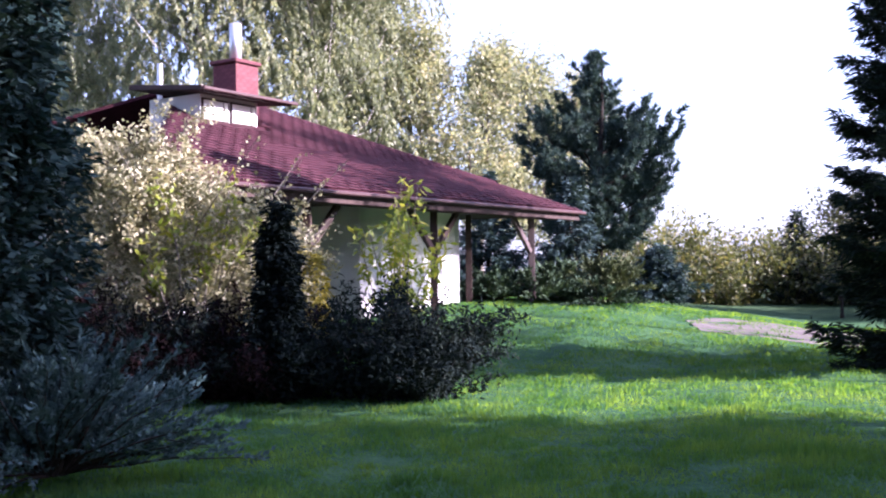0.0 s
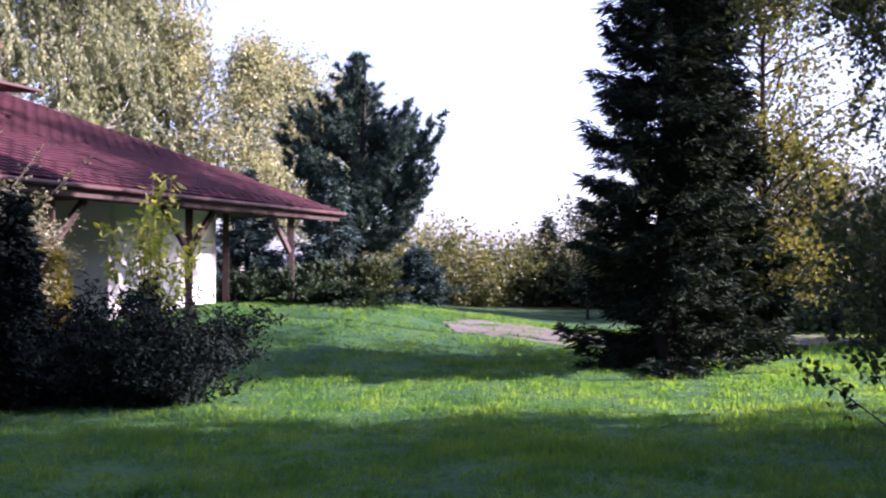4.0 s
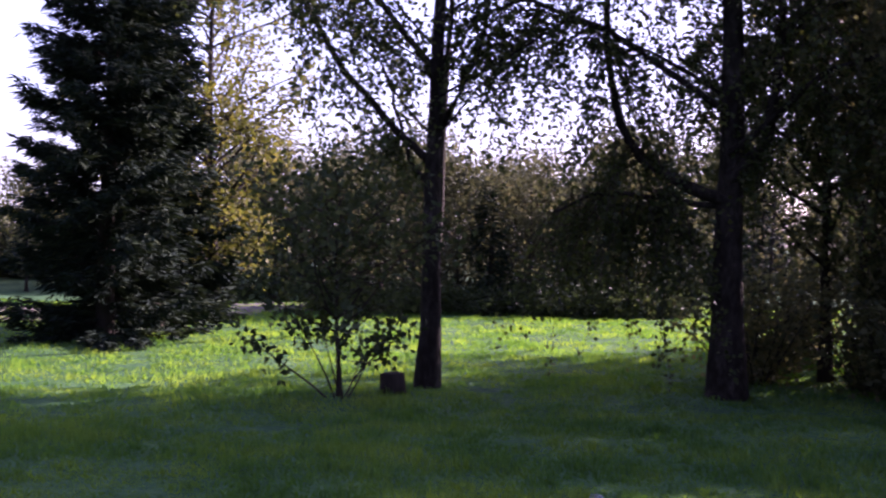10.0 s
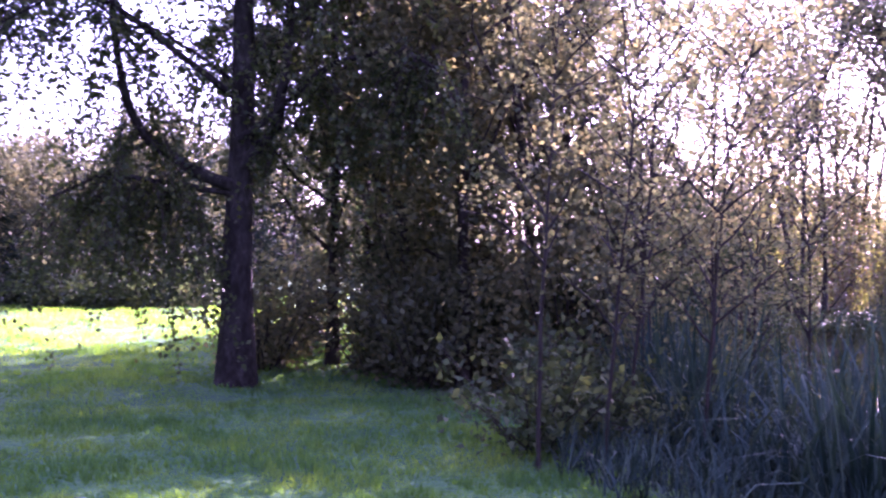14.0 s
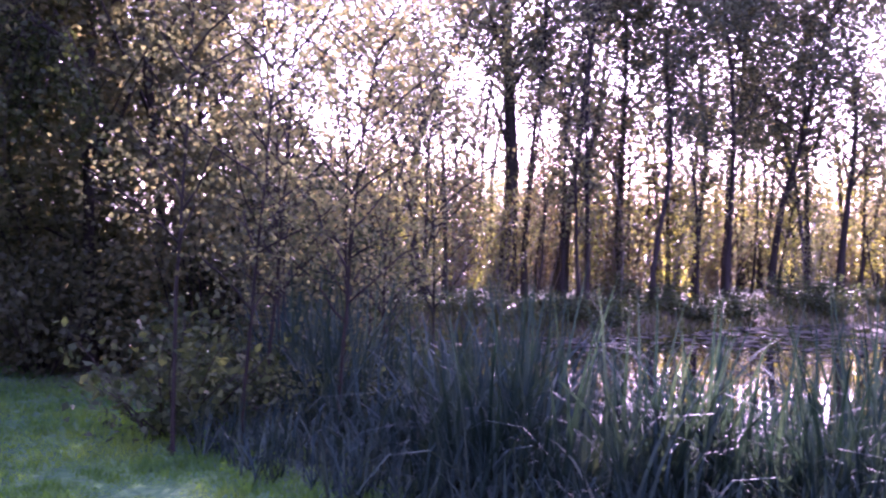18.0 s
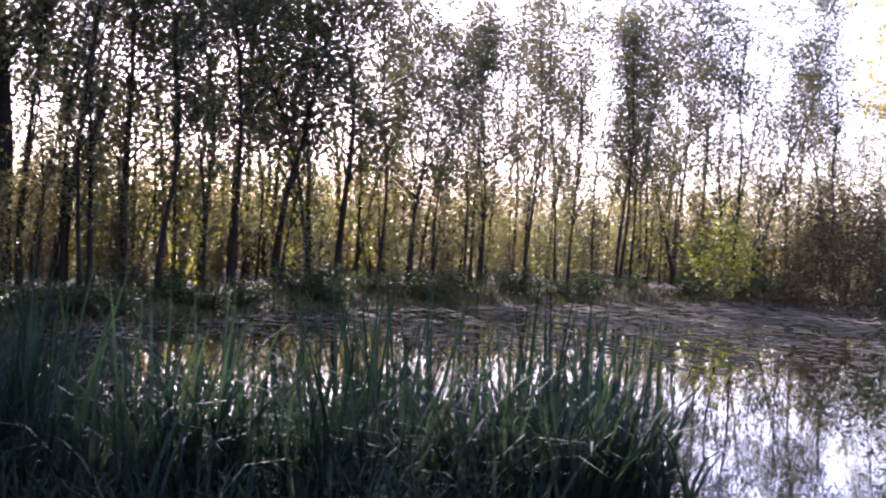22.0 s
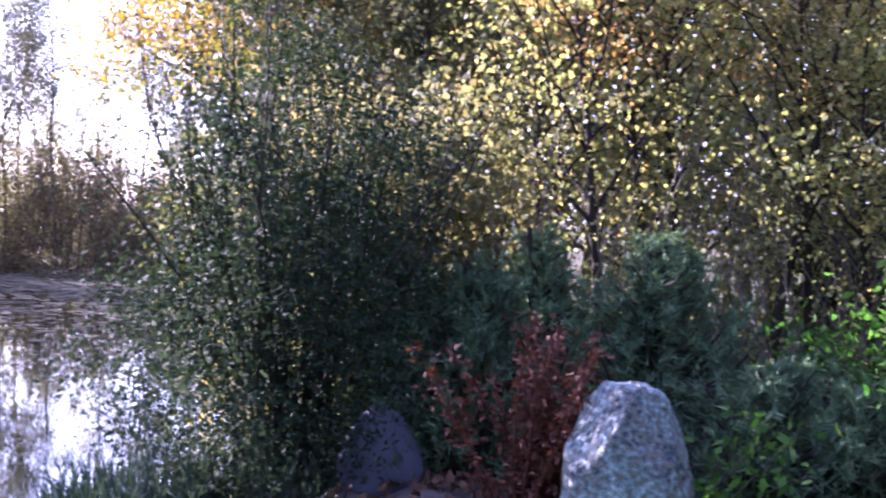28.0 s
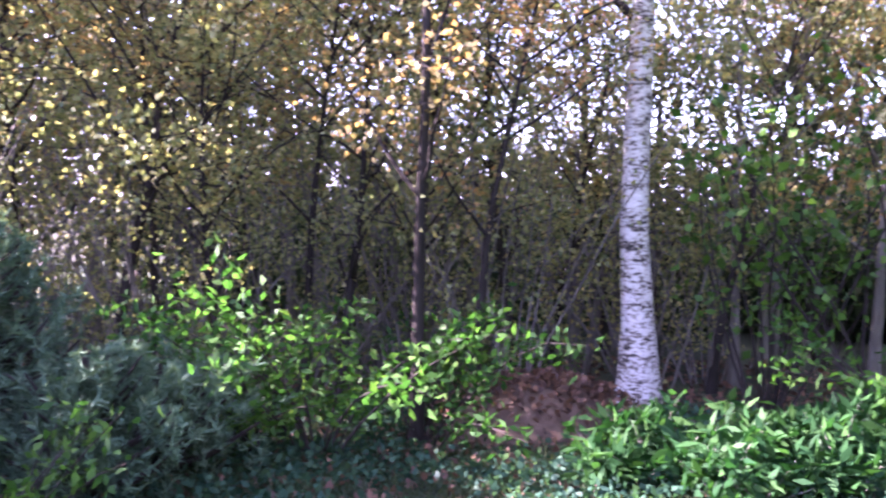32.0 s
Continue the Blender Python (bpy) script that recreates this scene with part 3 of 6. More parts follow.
def pine(seed, h=8.0, reach=2.2, tr=0.16, whorls=13, arms=6, needles=26, needle=0.16, width=0.014, base=0.8, shape=None, dens=9, shoot=0.0, own=()):
    """A bushy pine: rising branches that end in round brushes of needles. shoot: length of the upright brushes."""
    r = np.random.default_rng(seed)
    trunk = curve_path((0, 0, -0.1), (0, 0, 1), h + 0.1, 10, r, (0, 0, 0.1), 0.05)
    T = [tube(trunk, np.linspace(tr, 0.02, 11), 8)]
    B, C, A, paths = [], [], [], []
    for v in np.linspace(0, 1, whorls):
        z = base + v * (h - base - 0.15)
        L0 = reach * (shape(v) if shape else (1 - v) ** 0.75) + 0.15
        for k in range(max(2, int(arms * (1.2 - 0.5 * v)))):
            a = k * 6.28 / arms + r.uniform(-0.5, 0.5) + v * 9
            L = L0 * r.uniform(0.6, 1.18)
            paths.append((curve_path((0, 0, z), (math.cos(a), math.sin(a), 0.15 + 0.5 * v), L, 6, r, (0, 0, 0.75 * (1 - v) + 0.15), 0.2), L, a, v))
    for z, a, L, rise in own:
        paths.append((curve_path((0, 0, z), (math.cos(a), math.sin(a), rise), L, 6, r, (0, 0, 0.5), 0.1), L, a, 0.4))
    for path, L, a, v in paths:
        B.append(tube(path, np.linspace(0.03 * (1 - v) + 0.012, 0.006, 7), 5))
        n = max(3, int(L * dens))
        q = lerp_path(path, np.linspace(0.35, 1, n)) + r.normal(size=(n, 3)) * 0.17 * min(1, L)
        ax = unit(np.array([math.cos(a) * 0.5, math.sin(a) * 0.5, 0.8]) + r.normal(size=(n, 3)) * 0.4)
        if shoot:
            for k in range(3):
                C.append(q + ax * shoot * (k / 3.0)), A.append(ax)
        else:
            C.append(q), A.append(ax)
    return merge(T), merge(B), tufts(np.concatenate(C), np.concatenate(A), needles, needle, width, r, *((0.45, 0.6) if shoot else (0.75, 0.55)))


def plant_pine(name, place, label, spec, foliage="needle_pine", category="tree", group="", turn=0.0, size=1.0):
    t, b, l = pine(**spec)
    ob = thing(name, place, label, category, group, "", turn, size)
    part("trunk", mesh_of("trunk", *t, M["bark_dark"], True), ob)
    part("branching", mesh_of("branching", *b, M["bark_dark"], True), ob, "", "stuff")
    part("crown", mesh_of("crown", *l, M[foliage]), ob)
    return ob


def feathery(seed, h=1.3, spread=1.4, limbs=60, twigs=16, needles=9, twig=0.22, leaf=0.05, width=0.02, low=0.1):
    """A spreading juniper: long arching branches, feathered with side twigs."""
    r = np.random.default_rng(seed)
    B, P, A = [], [], []
    for k in range(limbs):
        a, f = r.uniform(0, 6.28), r.uniform(0.15, 1)
        L = spread * (0.55 + 0.6 * f) * r.uniform(0.75, 1.15)
        out = np.array([math.cos(a), math.sin(a), 0.0])
        path = curve_path(out * 0.1 + [0, 0, low], out * f + np.array([0, 0, (1.15 - f) * h / spread * 1.4]), L, 7, r, (0, 0, -0.25 * f), 0.25)
        B.append(tube(path, np.linspace(0.016, 0.003, 8), 3))
        t = unit(path[-1] - path[0])
        side = unit(np.cross(t, [0, 0, 1.0]))
        for u in np.linspace(0.15, 1, twigs):
            q = lerp_path(path, np.array([u]))[0]
            d = unit(t * 0.9 + side * r.choice([-1, 1]) * r.uniform(0.1, 0.7) + np.array([0, 0, r.uniform(-0.1, 0.5)]))
            s = r.uniform(0.05, 1, (needles, 1)) * twig * (1.25 - 0.6 * u)
            P.append(q + d * s), A.append(np.repeat(d[None], needles, 0))
    P, A = np.concatenate(P), np.concatenate(A)
    P[:, 2] = np.maximum(P[:, 2], 0.03)
    return merge(B), leaves(P, leaf, width, r, 0.0, A, 1.0, 0.3)


def plant_feathery(name, place, label, spec, foliage, group=""):
    b, l = feathery(**spec)
    ob = thing(name, place, label, "juniper", group)
    part("stemwork", mesh_of("stemwork", *b, M["bark_dark"], True), ob, "", "stuff")
    part("foliage", mesh_of("foliage", *l, M[foliage]), ob, "", "stuff")
    return ob


def scatter(makers, places, r, sizes=(0.85, 1.15)):
    """Copies of ready plants over the places, each turned and sized by chance. The first places take the plants themselves."""
    for k, (x, y) in enumerate(places):
        src = makers[k % len(makers)]
        s = r.uniform(*sizes)
        m = pose(x, y, height(x, y), 0, 0, r.uniform(0, 360))
        if k < len(makers):
            src.matrix_world = m @ Matrix.Diagonal((s, s, s, 1))
        else:
            copy_thing(src, m).scale = (s, s, s)


# ---- the ground, the pond ----
def at(az, d):
    """A place by its bearing (degrees, left of the way ahead) and distance from the start."""
    return -math.sin(radians(az)) * d, math.cos(radians(az)) * d


POND = [at(*p) for p in ((-77, 13.5), (-86, 9.6), (-98, 8.4), (-112, 7.8), (-124, 7.6), (-134, 8.0), (-139, 9.5), (-139.5, 14), (-140, 24), (-141, 36),
                         (-134, 42), (-126, 39), (-119, 33), (-113, 29.0), (-107, 26.5), (-100, 23.0), (-93, 20.0), (-86, 18.6), (-79, 17.2))]
PN = np.array(POND)


def pond_depth(X, Y):
    """Metres inside (+) or outside (-) the pond's edge."""
    X, Y = np.atleast_1d(X).astype(float), np.atleast_1d(Y).astype(float)
    best, inside = np.full(X.shape, 1e9), np.zeros(X.shape, bool)
    for (ax, ay), (bx, by) in zip(PN, np.roll(PN, -1, 0)):
        t = np.clip(((X - ax) * (bx - ax) + (Y - ay) * (by - ay)) / ((bx - ax) ** 2 + (by - ay) ** 2), 0, 1)
        best = np.minimum(best, np.hypot(X - ax - t * (bx - ax), Y - ay - t * (by - ay)))
        inside ^= ((ay > Y) != (by > Y)) & (X < (bx - ax) * (Y - ay) / (by - ay + 1e-12) + ax)
    return np.where(inside, best, -best)


def smooth(a, b, x):
    t = np.clip((x - a) / (b - a), 0, 1)
    return t * t * (3 - 2 * t)


def heights(X, Y):
    X, Y = np.asarray(X, float), np.asarray(Y, float)
    bumps = 0.035 * np.sin(X * 1.3 + 0.6 * Y) * np.sin(Y * 1.1 - 0.4 * X) + 0.05 * np.sin(X * 0.31 + 1) * np.sin(Y * 0.27)
    rise = 0.85 * smooth(16, 25, Y - 0.35 * X) * smooth(12, 2, X)
    far = 0.5 * smooth(26, 60, Y)
    wood = 0.12 * smooth(-6, -12, Y) * smooth(8, 3, X)
    d = pond_depth(X.ravel(), Y.ravel()).reshape(X.shape)
    z = bumps * smooth(0, -2.5, d) + rise + far + wood
    bank = smooth(-1.6, 0.5, d)
    z = z * (1 - bank) + bank * (-0.45 - 0.5 * smooth(0.2, 4, d))
    return z


def height(x, y):
    return float(heights(np.array([x]), np.array([y]))[0])


g = np.sinh(np.linspace(-6.2, 6.2, 200)) * 3.2
g = np.sign(g) * np.minimum(np.abs(g), 900)
GX, GY = np.meshgrid(g + 4, g + 4, indexing="ij")
GZ = heights(GX, GY)
n_ = len(g)
ii, jj = np.meshgrid(np.arange(n_ - 1), np.arange(n_ - 1), indexing="ij")
quad = np.stack([ii * n_ + jj, (ii + 1) * n_ + jj, (ii + 1) * n_ + jj + 1, ii * n_ + jj + 1], -1).reshape(-1, 4)
gm = mesh_of("ground", np.stack([GX, GY, GZ], -1), quad, M["ground"], True)


def turf_at(X, Y):
    """1 on the lawn, 0 on bare wood floor and mud."""
    dp = pond_depth(X.ravel(), Y.ravel()).reshape(X.shape)
    wob = 0.5 * np.sin(X * 1.7 + Y) + 0.4 * np.sin(Y * 2.3 - X)
    a = smooth(-1.0, -3.0, dp + 0.4 * wob)
    wood = smooth(-6.3, -8.2, Y + wob * 0.6)
    grove = smooth(1.0, -1.0, Y + wob * 0.7 - 0.52 * (X - 1)) * smooth(9, 12, X)
    bed = smooth(1.5, 0.7, np.hypot(X - 3.2, Y + 4.7) + 0.2 * wob)
    return a * (1 - bed) * (1 - 0.75 * wood) * (1 - 0.7 * grove) * (1 - 0.35 * smooth(28, 40, np.hypot(X, Y)))


gm.attributes.new("turf", "FLOAT", "POINT").data.foreach_set("value", turf_at(GX, GY).ravel().astype(np.float32))
tagged(new("ground", gm), "uneven green lawn running into bare wood floor", "ground", "", "structure")

bm = bmesh.new()
bm.faces.new([bm.verts.new((x + 1.5 * (x - 16) / 20, y + 1.5 * (y + 10) / 20, -0.3)) for x, y in POND])
bmesh.ops.triangulate(bm, faces=bm.faces)
tagged(new("water", bm_mesh("water", bm, M["water"])), "dark still pond water mirroring the trees", "water", "", "structure")

# gravel track beyond the lawn
us = np.linspace(0, 1, 40)
cx, cy = 5.3 + us * 11.0, 23.1 - us * 1.4
OFF = np.linspace(-1, 1, 13)
V = []
for x, y in zip(cx, cy):
    for o in OFF:
        yy = y + o * min(2.0, 0.5 + 0.75 * (x - 5.0)) * (1 + 0.12 * math.sin(x * 2.9 + 2 * o))
        V.append((x, yy, height(x, yy) + 0.03 - 0.03 * abs(o) ** 6 - 0.035 * math.exp(-((abs(o) - 0.5) / 0.16) ** 2) + 0.015 * math.sin(x * 5.1 + o * 9)))
i, j = np.meshgrid(np.arange(39), np.arange(12), indexing="ij")
tagged(new("track", mesh_of("track", V, np.stack([i * 13 + j, (i + 1) * 13 + j, (i + 1) * 13 + j + 1, i * 13 + j + 1], -1).reshape(-1, 4), M["gravel"], True)),
       "pale pinkish gravel track past the lawn", "track", "", "structure")

# ---- the house ----
TIP = Vector((3.4, 26.3, 2.95))
UX, VX = Vector((-0.555, -0.832, 0)), Vector((-0.832, 0.555, 0))
SLOPE = 0.443


def hp(s, w, z):
    """A place at the house: s along the eave from its corner, w inwards, z above the sea of the lawn."""
    return Vector((TIP.x, TIP.y, 0)) + UX * s + VX * w + Vector((0, 0, z))


def prism(pts, up):
    """A slab with the given corners and an upright thickness."""
    bm = bmesh.new()
    lo = [bm.verts.new(p) for p in pts]
    hi = [bm.verts.new(p + Vector((0, 0, up))) for p in pts]
    bm.faces.new(lo[::-1]), bm.faces.new(hi)
    for k in range(len(pts)):
        bm.faces.new((lo[k], lo[(k + 1) % len(pts)], hi[(k + 1) % len(pts)], hi[k]))
    bmesh.ops.recalc_face_normals(bm, faces=bm.faces)
    return bm


house = thing("house", (0, 0, 0), "low white house with a red shingle hip roof and timber posts", "house")
EZ, LEN, RUN = 2.95, 13.5, 6.0
GZ0 = 0.80
roof = part("roof", bm_mesh("roof", prism([hp(0, 0, EZ), hp(LEN, 0, EZ), hp(LEN - RUN, RUN, EZ + RUN * SLOPE), hp(RUN, RUN, EZ + RUN * SLOPE)], 0.07), M["shingle"]), house, "red bitumen shingle hip roof")
part("roof_end", bm_mesh("roof_end", prism([hp(0, 0, EZ), hp(RUN, RUN, EZ + RUN * SLOPE), hp(0, 2 * RUN, EZ)], 0.07), M["shingle"]), house)
part("roof_back", bm_mesh("roof_back", prism([hp(0, 2 * RUN, EZ), hp(RUN, RUN, EZ + RUN * SLOPE), hp(LEN - RUN, RUN, EZ + RUN * SLOPE), hp(LEN, 2 * RUN, EZ)], 0.07), M["shingle"]), house)
part("gutter", bm_mesh("gutter", beam(hp(-0.08, -0.06, EZ - 0.0), hp(LEN, -0.06, EZ - 0.0), 0.075, 0.075, 0.02), M["gutter"]), house, "reddish brown metal gutter")
part("fascia", bm_mesh("fascia", beam(hp(0.05, 0.06, EZ - 0.1), hp(LEN, 0.06, EZ - 0.1), 0.04, 0.16), M["timber_dark"]), house)
part("gutter", bm_mesh("gutter", beam(hp(-0.06, 0, EZ), hp(-0.06, 2 * RUN, EZ), 0.075, 0.075, 0.02), M["gutter"]), house)
# walls
for a, b in (((3.3, 1.6), (6.75, 1.6)), ((6.75, 1.6), (6.75, 3.0)), ((6.75, 3.0), (LEN - 0.5, 3.0)), ((3.3, 1.6), (3.3, 10.5)), ((LEN - 0.5, 3.0), (LEN - 0.5, 10.5)), ((3.3, 10.5), (LEN - 0.5, 10.5))):
    p, q = hp(*a, GZ0 - 0.2), hp(*b, GZ0 - 0.2)
    top = EZ + 0.35 - GZ0
    mid, ln = (p + q) / 2, (q - p).length
    ang = math.atan2(q.y - p.y, q.x - p.x)
    part("wall", bm_mesh("wall", box(ln + 0.2, 0.2, top, Matrix.Translation((mid.x, mid.y, GZ0 - 0.2 + top / 2)) @ Matrix.Rotation(ang, 4, "Z"), 0.01), M["plaster"]), house)
part("ceiling", bm_mesh("ceiling", prism([hp(0.15, 0.15, EZ - 0.02), hp(LEN, 0.15, EZ - 0.02), hp(LEN, 11.8, EZ - 0.02), hp(0.15, 11.8, EZ - 0.02)], 0.02), M["timber_dark"]), house)
# posts, braces, plate
for s, w in ((1.65, 0.5), (5.7, 0.5), (9.6, 0.5), (1.65, 5.2), (1.65, 9.6)):
    post = part("post", bm_mesh("post", beam(hp(s, w, height(*hp(s, w, 0).xy) - 0.1), hp(s, w, EZ - 0.1), 0.15, 0.15), M["timber_post" if s < 2 else "timber_dark"]), house)
    for side in ((1,) if s < 2 else (-1, 1)):
        part("brace", bm_mesh("brace", beam(hp(s + side * 0.06, w, EZ - 0.95), hp(s + side * 0.85, w, EZ - 0.16), 0.1, 0.12), M["timber_post" if s < 2 else "timber_dark"]), post)
part("post", bm_mesh("post", beam(hp(3.05, 1.35, 0.6), hp(3.05, 1.35, EZ - 0.05), 0.14, 0.14), M["timber_dark"]), house)
part("wall_plate", bm_mesh("wall_plate", beam(hp(0.6, 0.5, EZ - 0.1), hp(LEN, 0.5, EZ - 0.1), 0.16, 0.14), M["timber_dark"]), house)
part("rail", bm_mesh("rail", beam(hp(1.65, 0.6, 1.25), hp(1.65, 5.1, 1.25), 0.06, 0.1), M["timber_post"]), house)
# clerestory with its own low roof
CS, CE, CW = 7.75, 9.3, 3.4
cz = EZ + CW * SLOPE
uz = cz + 0.56
clere = part("clerestory", bm_mesh("clerestory", prism([hp(CS, CW, cz - 0.1), hp(CE, CW, cz - 0.1), hp(CE, 4.8, cz - 0.1), hp(CS, 4.8, cz - 0.1)], 0.66), M["plaster"]), house)
for k in range(2):
    s0 = CS + 0.06 + k * 0.76
    win = part("window", bm_mesh("window", prism([hp(s0, CW - 0.03, cz + 0.05), hp(s0 + 0.7, CW - 0.03, cz + 0.05), hp(s0 + 0.7, CW + 0.02, cz + 0.05), hp(s0, CW + 0.02, cz + 0.05)], 0.44), M["timber_dark"]), clere)
    for c, w_ in ((0.04, 0.1), (0.17, 0.5)):
        part("pane", bm_mesh("pane", prism([hp(s0 + c, CW - 0.045, cz + 0.09), hp(s0 + c + w_, CW - 0.045, cz + 0.09), hp(s0 + c + w_, CW - 0.032, cz + 0.09), hp(s0 + c, CW - 0.032, cz + 0.09)], 0.36), M["curtain"]), win)
upper = part("upper_roof", bm_mesh("upper_roof", prism([hp(CS - 0.65, CW - 0.4, uz), hp(CE + 0.3, CW - 0.4, uz), hp(CE + 0.3, 5.0, uz + 0.2), hp(CS - 0.65, 5.0, uz + 0.2)], 0.07), M["shingle"]), house)
part("soffit", bm_mesh("soffit", prism([hp(CS - 0.62, CW - 0.37, uz - 0.025), hp(CE + 0.27, CW - 0.37, uz - 0.025), hp(CE + 0.27, 4.95, uz + 0.17), hp(CS - 0.62, 4.95, uz + 0.17)], 0.02), M["timber_dark"]), upper)
part("gutter", bm_mesh("gutter", beam(hp(CS - 0.75, CW - 0.43, uz + 0.03), hp(CE + 0.34, CW - 0.43, uz + 0.03), 0.07, 0.07, 0.02), M["gutter"]), upper)
part("fascia", bm_mesh("fascia", beam(hp(CE + 0.33, CW - 0.4, uz + 0.03), hp(CE + 0.33, 5.0, uz + 0.23), 0.05, 0.1), M["timber_dark"]), upper)
# chimney
chx = Vector((-4.41, 23.08, 0))
chimney = thing("chimney", (chx.x, chx.y, 0), "red brick chimney with a pale metal flue", "chimney")
ang = math.atan2(UX.y, UX.x)
rot = Matrix.Rotation(ang, 4, "Z")
CB = uz + 0.1
part("core", bm_mesh("core", box(0.672, 0.672, 1.0, Matrix.Translation((0, 0, CB + 0.38)) @ rot, 0.005), M["mortar_red"]), chimney)
brick = bm_mesh("brick", box(0.218, 0.11, 0.07, None, 0.003), M["brick_red"])
for row in range(11):
    for side in range(4):
        for off, ln in ((-0.225, 1), (0, 1), (0.225, 1)) if row % 2 else ((-0.279, 0.5), (-0.1125, 1), (0.1125, 1), (0.279, 0.5)):
            b = part("brick", brick, chimney)
            b.matrix_basis = rot @ Matrix.Rotation(side * math.pi / 2, 4, "Z") @ Matrix.Translation((off, -0.2835, CB + 0.08 + row * 0.078)) @ Matrix.Diagonal((ln, 1, 1, 1))
part("cap", bm_mesh("cap", box(0.78, 0.78, 0.08, Matrix.Translation((0, 0, CB + 0.96)) @ rot, 0.015), M["brick_red"]), chimney)
bm = bmesh.new()
bmesh.ops.create_cone(bm, cap_ends=True, segments=16, radius1=0.13, radius2=0.13, depth=0.85, matrix=Matrix.Translation((0, 0, CB + 1.4)))
part("flue", bm_mesh("flue", bm, M["flue_metal"], True), chimney, "pale metal flue pipe")
part("vent_pipe", mesh_of("vent_pipe", *tube([(-6.04, 23.08, 5.2), (-6.04, 23.08, 6.1)], [0.06, 0.06], 12), M["flue_metal"], True), house, "short pale metal vent pipe")
for w, up in ((0.68, 0.3), (1.97, 0.5)):
    x, y, z = hp(w, w, EZ + w * SLOPE + 0.05)
    part("lightning_rod", mesh_of("lightning_rod", *tube([(x, y, z), (x, y, z + up)], [0.014, 0.01], 6), M["timber_dark"], True), house)

# shingle courses on the sunny slope: the middle stretch piece by piece, the rest joined
tab = bm_mesh("shingle", box(0.325, 0.19, 0.012, None, 0), M["shingle"])
tilt = math.atan(SLOPE)
rot_s = Matrix((( -UX.x, VX.x * math.cos(tilt), -VX.x * math.sin(tilt)), (-UX.y, VX.y * math.cos(tilt), -VX.y * math.sin(tilt)), (0, math.sin(tilt), math.cos(tilt)))).to_4x4()
r = np.random.default_rng(17)
rest, count = [], 0
cube_v = np.array([v.co[:] for v in tab.vertices])
cube_f = np.array([p.vertices[:] for p in tab.polygons])
rm = np.array(rot_s.to_3x3())
for row in range(39):
    w = 0.07 + row * 0.152
    for k in range(42):
        s = (0.16 if row % 2 else 0.33) + k * 0.33
        if s < w + 0.05 or s > LEN - w or (CS - 0.2 < s < CE + 0.2 and w > CW - 0.15):
            continue
        c = hp(s, w, EZ + w * SLOPE + 0.082 + r.uniform(0, 0.005))
        if count < 300 and 1.0 < s < 9.0 and 0.4 < w < 2.2:
            o = part("shingle", tab, roof)
            o.matrix_basis = Matrix.Translation(c) @ rot_s @ Matrix.Rotation(-0.08, 4, "X")
            count += 1
        else:
            rest.append(((cube_v @ np.array(Matrix.Rotation(-0.08, 3, "X")).T) @ rm.T + np.array(c), cube_f))
part("shingles", mesh_of("shingles", *merge(rest), M["shingle"]), roof, "", "stuff")

# ---- garden by the house ----
def gp(x, y):
    return x, y, height(x, y)


plant_conifer("thuja", gp(-3.75, 8.7), "tall dark green thuja at the lawn's edge", dict(seed=11, h=5.2, r0=1.2, tr=0.12, whorls=34, arms=11, dip=0.5, up=0.5, twig=0.115, dens=62, low=0.1, wid=0.045, power=0.3, ragged=0.14, k=2), "needle_thuja", category="thuja")

def plant_spreader(name, place, label, spec, foliage, turn=0.0, group="", category="juniper"):
    b, l = shrub(**spec)
    ob = thing(name, place, label, category, group, "", turn)
    part("stemwork", mesh_of("stemwork", *b, M["bark_dark"], True), ob, "", "stuff")
    part("foliage", mesh_of("foliage", *l, M[foliage]), ob, "", "stuff")
    return ob


plant_feathery("juniper", gp(-3.0, 8.25), "blue-green spreading juniper beside the thuja", dict(seed=12, h=1.45, spread=1.2, limbs=140, twigs=20, needles=10, twig=0.2, leaf=0.06, width=0.026), "needle_juniper")
rr = np.random.default_rng(5)
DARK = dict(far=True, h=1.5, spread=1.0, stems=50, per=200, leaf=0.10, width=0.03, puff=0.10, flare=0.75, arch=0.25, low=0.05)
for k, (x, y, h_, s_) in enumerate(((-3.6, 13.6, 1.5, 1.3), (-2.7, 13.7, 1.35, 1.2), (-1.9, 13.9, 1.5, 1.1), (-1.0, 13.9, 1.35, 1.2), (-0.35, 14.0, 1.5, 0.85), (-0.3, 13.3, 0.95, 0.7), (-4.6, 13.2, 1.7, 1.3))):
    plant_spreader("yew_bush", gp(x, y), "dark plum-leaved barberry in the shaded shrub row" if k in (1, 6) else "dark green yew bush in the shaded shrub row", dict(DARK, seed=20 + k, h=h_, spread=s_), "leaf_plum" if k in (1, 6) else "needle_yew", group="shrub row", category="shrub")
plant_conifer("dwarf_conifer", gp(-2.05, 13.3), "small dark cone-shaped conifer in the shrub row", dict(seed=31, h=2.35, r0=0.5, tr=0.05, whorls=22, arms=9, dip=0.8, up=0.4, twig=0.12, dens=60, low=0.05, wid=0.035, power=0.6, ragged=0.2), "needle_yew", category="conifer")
plant_conifer("golden_conifer", gp(-1.9, 15.2), "small golden-yellow conifer behind the dark shrubs", dict(seed=32, h=1.75, r0=0.42, tr=0.04, whorls=16, arms=8, dip=0.6, up=0.4, twig=0.12, dens=50, low=0.05, wid=0.04, power=0.5, ragged=0.2), "needle_gold", category="conifer")
CREAM = dict(h=4.0, spread=1.55, stems=26, per=54, leaf=0.062, width=0.045, puff=0.09, flare=0.5, arch=0.3, low=0.3, dome=420, inner=0.2)
